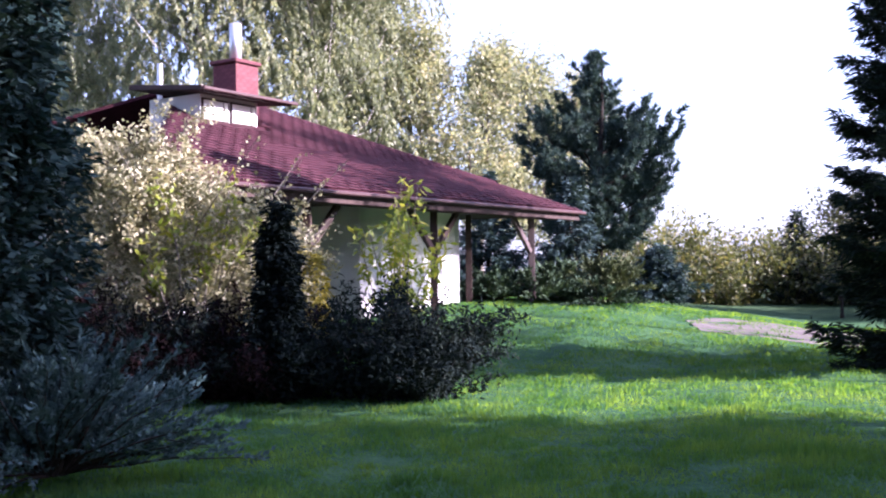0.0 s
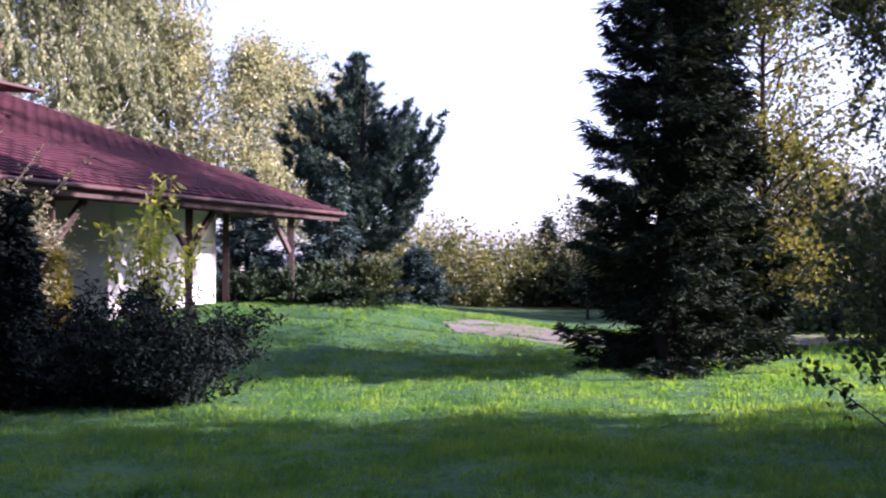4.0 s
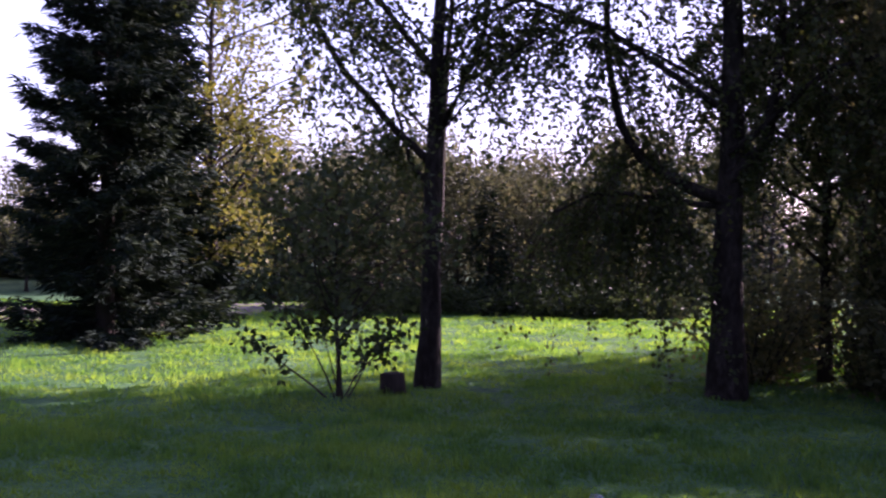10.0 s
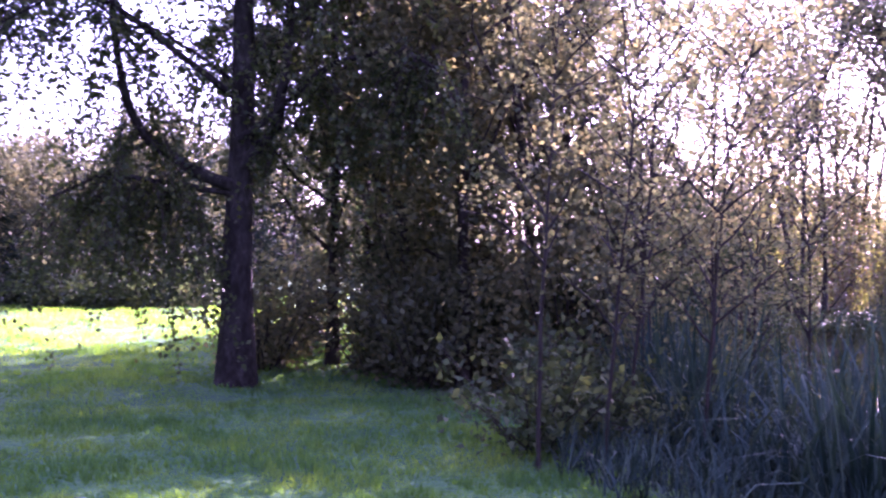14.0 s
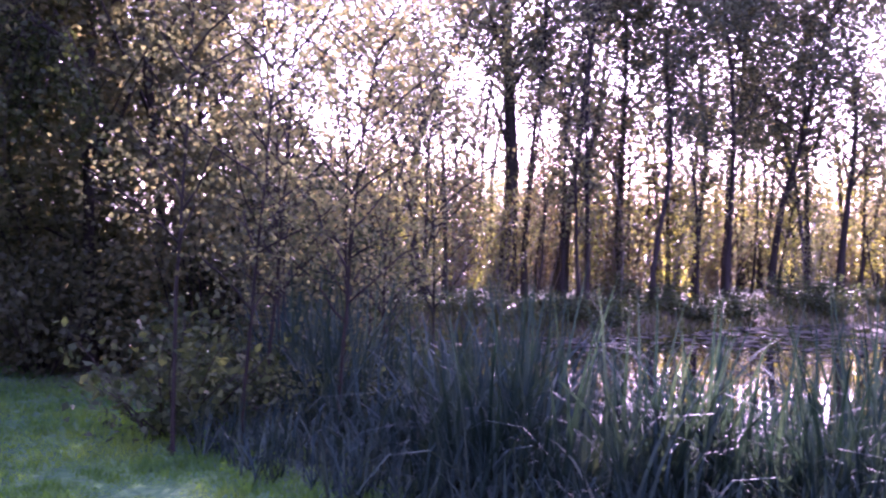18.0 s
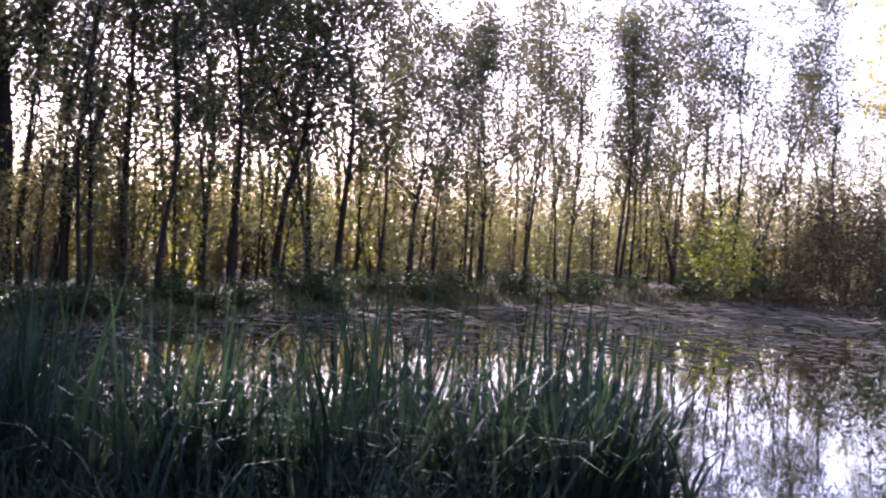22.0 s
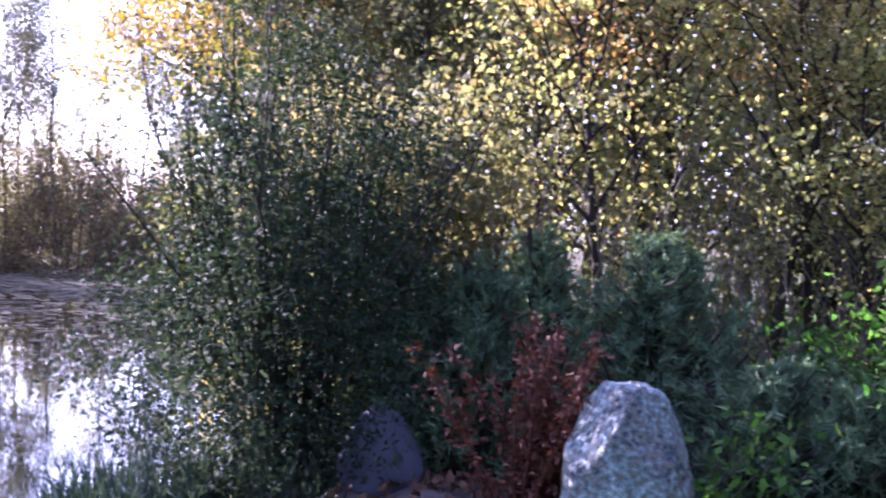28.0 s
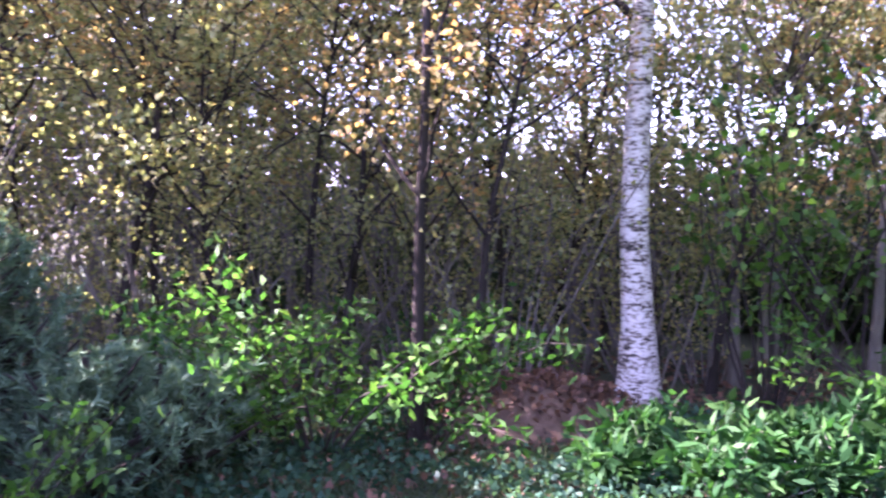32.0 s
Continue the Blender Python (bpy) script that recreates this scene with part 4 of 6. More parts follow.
plant_shrub("flowering_shrub", gp(-3.8, 15.1), "large pale cream-leaved shrub going over in autumn", dict(CREAM, seed=41, h=3.62, spread=1.2, stems=14, dome=440), "bark_grey", "leaf_cream")
plant_shrub("flowering_shrub", gp(-4.75, 15.2), "tall pale shrub with fading cream leaves", dict(CREAM, seed=44, h=3.75, spread=0.95, stems=10, dome=250), "bark_grey", "leaf_cream")
plant_shrub("flowering_shrub", gp(-2.55, 15.2), "pale cream-leaved shrub with yellowing lower leaves", dict(CREAM, seed=42, h=2.6, spread=0.95, stems=10, dome=270), "bark_grey", "leaf_cream")
plant_shrub("ash_seedling", gp(-0.6, 15.9), "young bright green tree with drooping pinnate leaves", dict(seed=43, h=2.85, spread=0.36, stems=12, per=80, leaf=0.16, width=0.055, puff=0.12, flare=0.3, arch=0.1, low=0.3), "bark_grey", "leaf_lime", category="sapling")
plant_shrub("ash_seedling", gp(-3.35, 14.3), "young ash with lime green leaves among the cream shrubs", dict(seed=45, h=2.75, spread=0.5, stems=9, per=50, leaf=0.15, width=0.05, puff=0.12, flare=0.5, arch=0.2, low=0.72), "bark_grey", "leaf_lime", category="sapling")
# behind the carport
plant_conifer("blue_spruce", gp(1.3, 31.0), "blue-grey spruce beyond the carport", dict(seed=51, h=3.4, r0=1.5, tr=0.08, whorls=18, arms=9, twig=0.22, dens=22, wid=0.05), "needle_blue", group="blue spruces")
plant_conifer("blue_spruce", gp(3.6, 30.5), "low blue-grey spruce behind the corner post", dict(seed=52, h=3.2, r0=1.3, tr=0.07, whorls=16, arms=9, twig=0.22, dens=22, wid=0.05), "needle_blue", group="blue spruces")
plant_conifer("blue_spruce", gp(6.3, 31.2), "short blue-grey spruce by the old pine", dict(seed=53, h=1.6, r0=1.2, tr=0.07, whorls=14, arms=9, twig=0.22, dens=22, wid=0.05), "needle_blue", group="blue spruces")
plant_pine("black_pine", gp(4.75, 33.0), "broad dark black pine standing behind the house", dict(seed=61, h=7.3, reach=2.75, tr=0.2, whorls=13, arms=8, needles=30, needle=0.2, width=0.042, base=1.4, dens=8, shoot=0.3, own=((3.3, 0.05, 2.6, 0.25), (3.6, 6.0, 2.5, 0.3), (2.9, 0.35, 2.5, 0.2)), shape=lambda v: (0.75 + 0.8 * v) if v < 0.3 else 1.0 * max(0.0, 1 - (v - 0.3) / 0.7) ** 1.2), "needle_dusky")
plant_feathery("juniper", gp(3.9, 25.7), "olive green spreading juniper on the grass bank", dict(seed=62, h=1.1, spread=0.95, limbs=70, twigs=12, needles=8, leaf=0.11, width=0.05, twig=0.28), "needle_olive")
plant_feathery("juniper", gp(2.9, 27.2), "low juniper at the foot of the bank", dict(seed=63, h=0.6, spread=0.8, limbs=60, twigs=12, needles=8, leaf=0.13, width=0.06, twig=0.34), "needle_pine")
low_j = [plant_feathery("creeping_juniper", gp(2.4, 24.6), "low dark creeping juniper on the grass bank", dict(seed=64 + k, h=0.3, spread=1.0, limbs=44, twigs=10, needles=7, leaf=0.12, width=0.055, twig=0.3, low=0.04), "needle_pine", group="creeping junipers") for k in range(2)]
scatter(low_j, [(2.2, 25.2), (3.6, 25.0), (1.2, 25.4)], np.random.default_rng(16), (0.8, 1.1))
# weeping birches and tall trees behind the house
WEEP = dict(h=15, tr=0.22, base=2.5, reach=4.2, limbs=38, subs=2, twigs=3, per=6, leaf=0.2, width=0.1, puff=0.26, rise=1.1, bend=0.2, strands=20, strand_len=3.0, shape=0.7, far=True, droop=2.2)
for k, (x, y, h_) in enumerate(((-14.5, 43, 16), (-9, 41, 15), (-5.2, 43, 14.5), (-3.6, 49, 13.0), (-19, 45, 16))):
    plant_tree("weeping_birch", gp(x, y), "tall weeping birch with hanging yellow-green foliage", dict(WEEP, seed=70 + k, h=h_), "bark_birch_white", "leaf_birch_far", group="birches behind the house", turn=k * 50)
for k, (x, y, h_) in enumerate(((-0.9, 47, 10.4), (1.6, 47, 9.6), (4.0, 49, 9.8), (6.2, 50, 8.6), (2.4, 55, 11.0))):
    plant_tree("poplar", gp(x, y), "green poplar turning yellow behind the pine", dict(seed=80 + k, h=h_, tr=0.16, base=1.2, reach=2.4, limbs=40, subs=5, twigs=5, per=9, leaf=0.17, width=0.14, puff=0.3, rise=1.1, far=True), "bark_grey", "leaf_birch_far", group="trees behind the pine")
# far hedge
rr = np.random.default_rng(15)
hedge = [plant_shrub("hedge_bush", gp(8, 40), "scrubby hedge bush in yellow autumn colour", dict(seed=90 + k, far=True, h=2.2, spread=1.6, stems=26, per=90, leaf=0.125, width=0.085, puff=0.22, flare=0.6, low=0.05), "bark_grey", "leaf_hedge", group="far hedge") for k in range(3)]
scatter(hedge, [(6.0 + k * 1.25 + rr.uniform(-0.4, 0.4), 38.5 + rr.uniform(-1.5, 1.5) - 0.05 * k) for k in range(14)] + [(7 + k * 1.8, 43 + rr.uniform(-1, 1)) for k in range(12)], rr, (0.95, 1.45))
plant_conifer("young_spruce", gp(13.0, 39.5), "dark young spruce in the far hedge", dict(seed=95, h=3.3, r0=1.2, whorls=14, arms=8, twig=0.25, dens=20), "needle_spruce", group="young spruces")
plant_conifer("young_spruce", gp(14.6, 38.5), "small dark spruce in the far hedge", dict(seed=96, h=2.8, r0=1.1, whorls=13, arms=8, twig=0.25, dens=20), "needle_spruce", group="young spruces")

# ---- the lawn's trees ----
plant_conifer("spruce", gp(7.45, 16.6), "big dark spruce standing on the lawn", dict(seed=101, h=9.3, r0=1.42, tr=0.17, whorls=40, arms=11, dip=-0.3, up=0.45, twig=0.2, dens=44, low=0.1, wid=0.034, power=0.55, ragged=0.34, k=4), "needle_spruce", category="spruce")
plant_conifer("young_spruce", gp(9.0, 17.9), "slim dark spruce crowded behind the big one", dict(seed=108, h=7.6, r0=1.15, tr=0.1, whorls=28, arms=9, dip=-0.25, up=0.4, twig=0.24, dens=34, low=0.2, wid=0.055, power=0.6, ragged=0.3), "needle_spruce", group="young spruces")
plant_tree("maple", gp(10.4, 18.4), "olive-leaved tree behind the spruce", dict(seed=102, h=9.8, tr=0.1, base=0.3, reach=1.85, limbs=70, subs=5, twigs=4, per=9, leaf=0.1, width=0.08, puff=0.18, rise=0.6), "bark_dark", "leaf_olive")
# added tree, crown above the view: its shadow darkens the house roof
plant_tree("ash_tree", gp(11.2, 21.3), "unseen high-crowned tree behind the maple, added to shade the roof", dict(seed=109, h=10.6, tr=0.11, base=6.9, reach=2.6, limbs=44, subs=5, twigs=4, per=10, leaf=0.13, width=0.1, puff=0.22, rise=0.5), "bark_dark", "leaf_hedge")
BIRCH = dict(leaf=0.066, width=0.05, puff=0.11, thick=0.13)
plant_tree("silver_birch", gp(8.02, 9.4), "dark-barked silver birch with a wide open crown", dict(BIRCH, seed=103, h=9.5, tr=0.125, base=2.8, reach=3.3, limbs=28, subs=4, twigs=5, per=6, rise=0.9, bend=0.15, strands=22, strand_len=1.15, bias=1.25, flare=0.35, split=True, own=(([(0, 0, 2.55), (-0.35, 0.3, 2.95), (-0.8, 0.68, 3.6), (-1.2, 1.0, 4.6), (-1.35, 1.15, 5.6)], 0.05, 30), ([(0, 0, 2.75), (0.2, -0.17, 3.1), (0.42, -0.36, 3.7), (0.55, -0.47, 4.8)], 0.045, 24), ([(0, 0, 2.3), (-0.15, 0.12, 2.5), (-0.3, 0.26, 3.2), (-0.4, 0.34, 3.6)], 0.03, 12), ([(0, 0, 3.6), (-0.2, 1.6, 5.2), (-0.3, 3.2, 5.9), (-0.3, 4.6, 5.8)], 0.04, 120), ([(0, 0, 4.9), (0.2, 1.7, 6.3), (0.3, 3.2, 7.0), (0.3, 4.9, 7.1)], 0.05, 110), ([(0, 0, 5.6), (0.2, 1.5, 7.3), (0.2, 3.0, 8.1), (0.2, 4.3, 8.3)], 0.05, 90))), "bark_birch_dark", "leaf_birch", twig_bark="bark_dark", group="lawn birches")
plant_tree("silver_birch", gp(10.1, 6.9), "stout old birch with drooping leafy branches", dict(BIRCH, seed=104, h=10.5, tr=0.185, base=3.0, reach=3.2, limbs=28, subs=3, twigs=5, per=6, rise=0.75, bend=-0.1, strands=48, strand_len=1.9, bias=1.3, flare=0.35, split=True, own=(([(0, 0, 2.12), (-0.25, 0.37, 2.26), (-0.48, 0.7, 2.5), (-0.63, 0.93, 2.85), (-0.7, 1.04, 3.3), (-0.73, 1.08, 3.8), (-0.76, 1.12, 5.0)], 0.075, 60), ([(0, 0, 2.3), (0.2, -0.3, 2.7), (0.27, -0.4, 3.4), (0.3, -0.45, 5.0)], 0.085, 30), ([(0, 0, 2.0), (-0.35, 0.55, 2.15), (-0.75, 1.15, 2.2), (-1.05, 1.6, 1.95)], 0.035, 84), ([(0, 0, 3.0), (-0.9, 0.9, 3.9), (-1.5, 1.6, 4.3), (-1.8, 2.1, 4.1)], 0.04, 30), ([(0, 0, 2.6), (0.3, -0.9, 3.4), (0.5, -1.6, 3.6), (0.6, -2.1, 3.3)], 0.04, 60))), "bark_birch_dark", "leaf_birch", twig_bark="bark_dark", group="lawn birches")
# added sun blocker: trunk hidden by the birch, crown above the view
plant_tree("lawn_tree", gp(12.6, 14.75), "unseen high-crowned tree past the birch, added to shade the lawn", dict(seed=107, far=True, h=9.4, tr=0.11, base=6.3, reach=3.0, limbs=30, subs=5, twigs=5, per=10, leaf=0.1, width=0.08, puff=0.2, rise=0.5), "bark_dark", "leaf_birch")
plant_tree("young_tree", gp(6.65, 9.15), "small dark-leaved tree with several stems beside the birch", dict(seed=105, h=2.2, tr=0.03, base=0.6, reach=1.1, limbs=24, subs=5, twigs=4, per=5, leaf=0.085, width=0.06, puff=0.12, rise=0.7, crook=0.2, bias=1.4), "bark_dark", "leaf_dark")
plant_shrub("sapling", gp(6.6, 9.05), "many-stemmed sapling with low dark leaves", dict(seed=106, h=1.3, spread=0.85, stems=7, per=60, leaf=0.09, width=0.065, puff=0.1, flare=0.7, arch=0.5, low=0.45), "bark_dark", "leaf_dark", category="sapling")
bm = bmesh.new()
bmesh.ops.create_cone(bm, cap_ends=True, segments=14, radius1=0.15, radius2=0.13, depth=0.28, matrix=Matrix.Translation((0, 0, 0.07)))
for v in bm.verts:
    v.co += Vector((noise.noise(v.co * 5), noise.noise(v.co * 6 + Vector((3, 1, 0))), 0.4 * noise.noise(v.co * 7))) * 0.03
tagged(new("tree_stump", bm_mesh("tree_stump", bm, M["bark_dark"], True)), "short dark sawn stump beside the birch", "stump").matrix_world = pose(*gp(7.3, 9.1), 0, 0, 20)
# forest edge past the lawn
rr = np.random.default_rng(25)
forest = [plant_tree("forest_tree", gp(20, 22), "dark forest-edge tree past the lawn", dict(seed=110 + k, far=True, h=3.6 + k * 0.4, tr=0.06, base=0.1, reach=1.5, limbs=26, subs=4, twigs=4, per=5, leaf=0.13, width=0.10, puff=0.24, rise=0.6), "bark_dark", "leaf_bank", group="forest edge") for k in range(3)]
scatter(forest, [(18 + k * 1.5 + rr.uniform(-0.5, 0.5), 27 - 0.35 * k + rr.uniform(-2, 2)) for k in range(18)] + [(12 + k * 1.7, 33 - 0.2 * k + rr.uniform(-1, 1)) for k in range(17)], rr, (0.75, 1.1))
edge_scrub = [plant_shrub("edge_scrub", gp(20, 22), "low dark scrub along the forest edge", dict(seed=115 + k, far=True, h=1.3, spread=1.2, stems=20, per=50, leaf=0.13, width=0.1, puff=0.2, flare=0.7, low=0.0), "bark_dark", "leaf_dark", group="forest edge") for k in range(2)]
scatter(edge_scrub, [(15 + k * 1.5 + rr.uniform(-0.4, 0.4), 25.5 - 0.36 * k + rr.uniform(-0.8, 0.8)) for k in range(22)], rr, (0.8, 1.2))
pines = [plant_conifer("forest_spruce", gp(20, 20), "dark spruce at the forest edge", dict(seed=120 + k, h=3.4, r0=1.1, whorls=14, arms=7, twig=0.28, dens=14, low=0.2, k=2, wood=False), "needle_spruce", group="forest edge") for k in range(2)]
scatter(pines, [(16 + k * 2.2 + rr.uniform(-0.6, 0.6), 24.5 - 0.4 * k + rr.uniform(-1, 1)) for k in range(12)] + [(24 + k * 2.4, 20.5 - 0.5 * k + rr.uniform(-1, 1)) for k in range(7)], rr, (0.7, 1.1))

for k in range(20):
    x, y = at(-26 - 1.75 * k + rr.uniform(-0.5, 0.5), (37, 41)[k % 2] + rr.uniform(-1, 1))
    copy_thing(forest[k % 3], pose(x, y, height(x, y), 0, 0, rr.uniform(0, 360))).scale = (1.2, 1.2, rr.uniform(0.8, 1.4))

for k in range(15):
    x, y = at(-35.5 - 1.3 * k + rr.uniform(-0.4, 0.4), 26.3 + rr.uniform(-0.9, 1.2))
    copy_thing((forest[k % 3], pines[k % 2])[k % 4 == 2], pose(x, y, height(x, y), 0, 0, rr.uniform(0, 360))).scale = (0.85, 0.85, rr.uniform(0.72, 1.0))
    x, y = at(-35.0 - 1.3 * k + rr.uniform(-0.5, 0.5), 24.6 + rr.uniform(-0.5, 0.5))
    copy_thing(edge_scrub[k % 2], pose(x, y, height(x, y), 0, 0, rr.uniform(0, 360))).scale = (0.8, 0.8, rr.uniform(0.4, 0.8))

# ---- the grove between lawn and pond ----
rr = np.random.default_rng(35)
grove = [plant_tree("alder", gp(15, 5), "slender alder in the dense grove", dict(seed=130 + k, far=True, h=8.5 + 0.7 * k, tr=0.07, base=0.7, reach=1.6, limbs=32, subs=3, twigs=1, per=38, leaf=0.075, width=0.056, puff=0.19, rise=0.8, strands=2, strand_len=0.9), "bark_dark", "leaf_alder", group="grove") for k in range(4)]
scatter(grove, [(12.6, 6.3), (13.4, 7.0), (14.6, 7.4), (11.9, 5.7), (12.3, 7.0), (15.6, 8.0), (17.2, 8.6), (18.9, 9.0), (20.6, 9.2), (12.6, 5.0), (11.6, 4.9), (13.2, 4.5), (14.4, 4.4), (12.3, 4.3)], rr, (0.85, 1.15))
for k, (x, y, s_) in enumerate(((16.2, 7.0, 1.1), (18.2, 7.3, 1.15), (15.0, 5.8, 1.05), (20.0, 7.4, 1.1))):
    copy_thing(grove[k % 4], pose(x, y, height(x, y), 0, 0, 71 * k)).scale = (1.05, 1.05, s_)
under = [plant_shrub("undergrowth", gp(14, 4), "dense dark undergrowth at the grove's foot", dict(seed=140 + k, h=1.7, spread=1.1, stems=22, per=60, leaf=0.10, width=0.07, puff=0.18, flare=0.6, low=0.05), "bark_dark", "leaf_alder", group="grove") for k in range(2)]
scatter(under, [(12.2, 5.6), (11.4, 5.3), (11.9, 6.2), (13.4, 6.6), (12.7, 5.2), (13.9, 5.6), (14.8, 6.2), (16.0, 5.8), (17.5, 5.4), (11.5, 7.5), (12.4, 8.0), (13.5, 8.3), (14.6, 8.6)], rr, (0.6, 1.05))
low_ = [plant_shrub('pond_scrub', gp(10, 3), 'low dark scrub under the pond saplings', dict(seed=145 + k, h=0.95, spread=0.7, stems=20, per=55, leaf=0.08, width=0.05, puff=0.14, flare=0.8, low=0.02), 'bark_dark', 'leaf_dark', group='pond scrub') for k in range(2)]
scatter(low_, [(8.3, 2.9), (9.0, 2.6), (9.7, 3.0), (10.5, 3.3), (11.2, 3.6), (12.0, 3.2), (12.9, 3.0), (10.0, 1.9), (9.4, 1.4), (11.0, 2.2), (12.2, 1.5), (13.6, 2.2), (8.6, 1.9), (14.6, 3.2), (13.2, 4.2), (12.2, 4.4)], rr, (0.6, 1.2))
SAP = dict(h=4.2, tr=0.017, flare=0.2, base=0.9, reach=0.7, limbs=17, subs=3, twigs=3, per=8, leaf=0.045, width=0.034, puff=0.12, rise=0.9)
for k, (x, y, h_) in enumerate(((7.54, 2.6, 4.6), (7.75, 2.2, 3.8), (8.5, 2.2, 4.2), (9.2, 2.3, 4.5), (9.0, 1.7, 3.6), (10.2, 2.5, 5.0), (10.6, 1.6, 4.2), (8.1, 1.6, 3.2), (11.4, 3.0, 5.2), (12.2, 2.0, 5.0), (11.3, 1.2, 4.4), (12.8, 3.6, 5.4))):
    plant_tree("alder_sapling", gp(x, y), "thin upright alder sapling at the pond's edge", dict(SAP, seed=150 + k, h=h_), "bark_dark", "leaf_alder", group="saplings by the pond", category="sapling")
dark = [plant_shrub("dark_bush", gp(15.3, 2.75), "dense dark bush at the head of the pond", dict(seed=160 + k, h=2.9, spread=1.1, stems=30, per=46, leaf=0.09, width=0.065, puff=0.2, flare=0.5, low=0.05, dome=130, inner=0.05), "bark_dark", ("leaf_dark", "leaf_alder")[k], group="dark bushes") for k in range(2)]
scatter(dark, [(15.3, 2.75), (14.2, 3.4), (12.6, 3.4), (11.6, 3.6), (12.8, 6.0), (12.0, 5.2)], np.random.default_rng(36), (0.75, 1.0))

# ---- trees round the pond ----
rr = np.random.default_rng(45)
bank_tree = [plant_tree("bank_alder", gp(25, 0), "slim tall alder on the far bank", dict(seed=170 + k, far=True, h=(11, 12, 10, 12.5, 11)[k], tr=0.068, base=(3.2, 4, 2.6, 4.5, 3.4)[k], reach=1.7, limbs=26, subs=2, twigs=1, per=72, leaf=0.1, width=0.075, puff=0.26, rise=1.2, crook=0.2), "bark_dark", "leaf_bank", group="trees on the far bank") for k in range(5)]
places = []
for az in np.arange(-82, -143, -1.85):
    edge = np.interp(-az, [79, 86, 93, 100, 107, 113, 119, 126, 134, 141], [19, 20.5, 22, 24.6, 28, 31, 35, 41, 44, 42])
    for _ in range(2 if az < -91 else 1):
        d = edge + rr.uniform(0.6, 9)
        places.append(at(az + rr.uniform(-0.9, 0.9), d))
places += [(17.4, 7.4), (20.8, 7.0), (22.5, 7.6), (23.5, 2.6)]
low_stretch = [p for p in places if 105.5 < math.degrees(math.atan2(p[0], p[1])) < 113.5]
scatter(bank_tree, [p for p in places if p not in low_stretch], rr, (0.8, 1.1))
for k, (x, y) in enumerate(low_stretch):
    s_ = rr.uniform(0.62, 0.84)
    copy_thing(bank_tree[k % 5], pose(x, y, height(x, y), 0, 0, rr.uniform(0, 360))).scale = (s_, s_, s_)
oaks = [plant_tree("bank_oak", gp(25, 0), "broad dark-crowned tree on the far bank", dict(seed=185 + k, far=True, h=9.5 + 0.8 * k, tr=0.1, base=2.4, reach=2.5, limbs=34, subs=2, twigs=1, per=115, leaf=0.105, width=0.08, puff=0.35, rise=0.8, crook=0.2), "bark_dark", "leaf_bank", group="trees on the far bank") for k in range(2)]
scatter(oaks, [at(-94.0, 25.5), at(-97.8, 27), at(-101.5, 28), at(-104.8, 29)], rr, (0.9, 1.1))
for k in range(7):
    x, y = at(-115.5 - 1.7 * k + rr.uniform(-0.4, 0.4), 41 + rr.uniform(0, 7))
    s_ = rr.uniform(0.95, 1.15)
    copy_thing(bank_tree[(2 * k + 1) % 5], pose(x, y, height(x, y), 0, 0, rr.uniform(0, 360))).scale = (s_, s_, s_)
for k, (az, d, s_) in enumerate(((-108.6, 31.5, 0.8), (-112.4, 33.5, 0.76), (-91.0, 26.5, 0.95), (-102.6, 32.5, 1.05))):
    x, y = at(az, d)
    copy_thing(oaks[k % 2], pose(x, y, height(x, y), 0, 0, 130 * k)).scale = (s_, s_, s_)
poles = [plant_tree("bank_pole", gp(25, 0), "thin bare-stemmed young tree on the far bank", dict(seed=175 + k, far=True, h=6.0 + 1.5 * k, tr=0.036 + 0.006 * k, base=1.2, reach=0.9, limbs=16, subs=2, twigs=2, per=14, lean=(0.1 - 0.1 * k, 0.06), leaf=0.085, width=0.065, puff=0.15, rise=1.6, crook=0.2), "bark_dark", "leaf_alder", group="trees on the far bank") for k in range(3)]
scatter(poles, [at(az + rr.uniform(-0.6, 0.6), np.interp(-az, [79, 86, 93, 100, 107, 113, 119, 126, 134, 141], [19, 20.5, 22, 24.6, 28, 31, 35, 41, 44, 42]) + rr.uniform(0.3, 7)) for az in np.arange(-78, -134, -0.62)], rr, (0.6, 1.2))
close = [plant_shrub("bank_bush", gp(30, -5), "dense olive-brown bush behind the bank trees", dict(seed=198 + k, far=True, h=3.3, spread=2.0, stems=24, per=44, leaf=0.11, width=0.085, puff=0.28, flare=0.6, low=0.05, dome=64, inner=0.0), "bark_dark", ("leaf_hedge", "leaf_dusk", "leaf_scrub")[k], group="bank bushes") for k in range(3)]
scatter(close, [at(az + rr.uniform(-0.8, 0.8), np.interp(-az, [76, 86, 93, 100, 107, 113, 119, 126, 134, 141], [21, 20.5, 22, 24.6, 28, 31, 35, 41, 44, 42]) + (9, 12.5, 16)[k % 3] + rr.uniform(-1.5, 1.5)) for k, az in enumerate(np.arange(-76, -137, -1.5))], rr, (0.65, 1.0))
plant_tree("big_alder", gp(*at(-88.1, 25.0)), "thick dark alder trunk above the reeds", dict(seed=180, h=13, tr=0.2, base=3.0, reach=2.2, limbs=30, subs=4, twigs=2, per=26, leaf=0.1, width=0.08, puff=0.25, rise=0.8), "bark_dark", "leaf_bank")
thin = [plant_shrub("bank_scrub", gp(25, -5), "sunlit yellow-green scrub under the bank trees", dict(seed=190 + k, far=True, h=4.2, spread=1.7, stems=16, per=110, leaf=0.1, width=0.078, puff=0.26, flare=0.45, low=0.05), "bark_grey", ("leaf_scrub", "leaf_dusk", "leaf_hedge")[k], group="bank scrub") for k in range(3)]
places = []
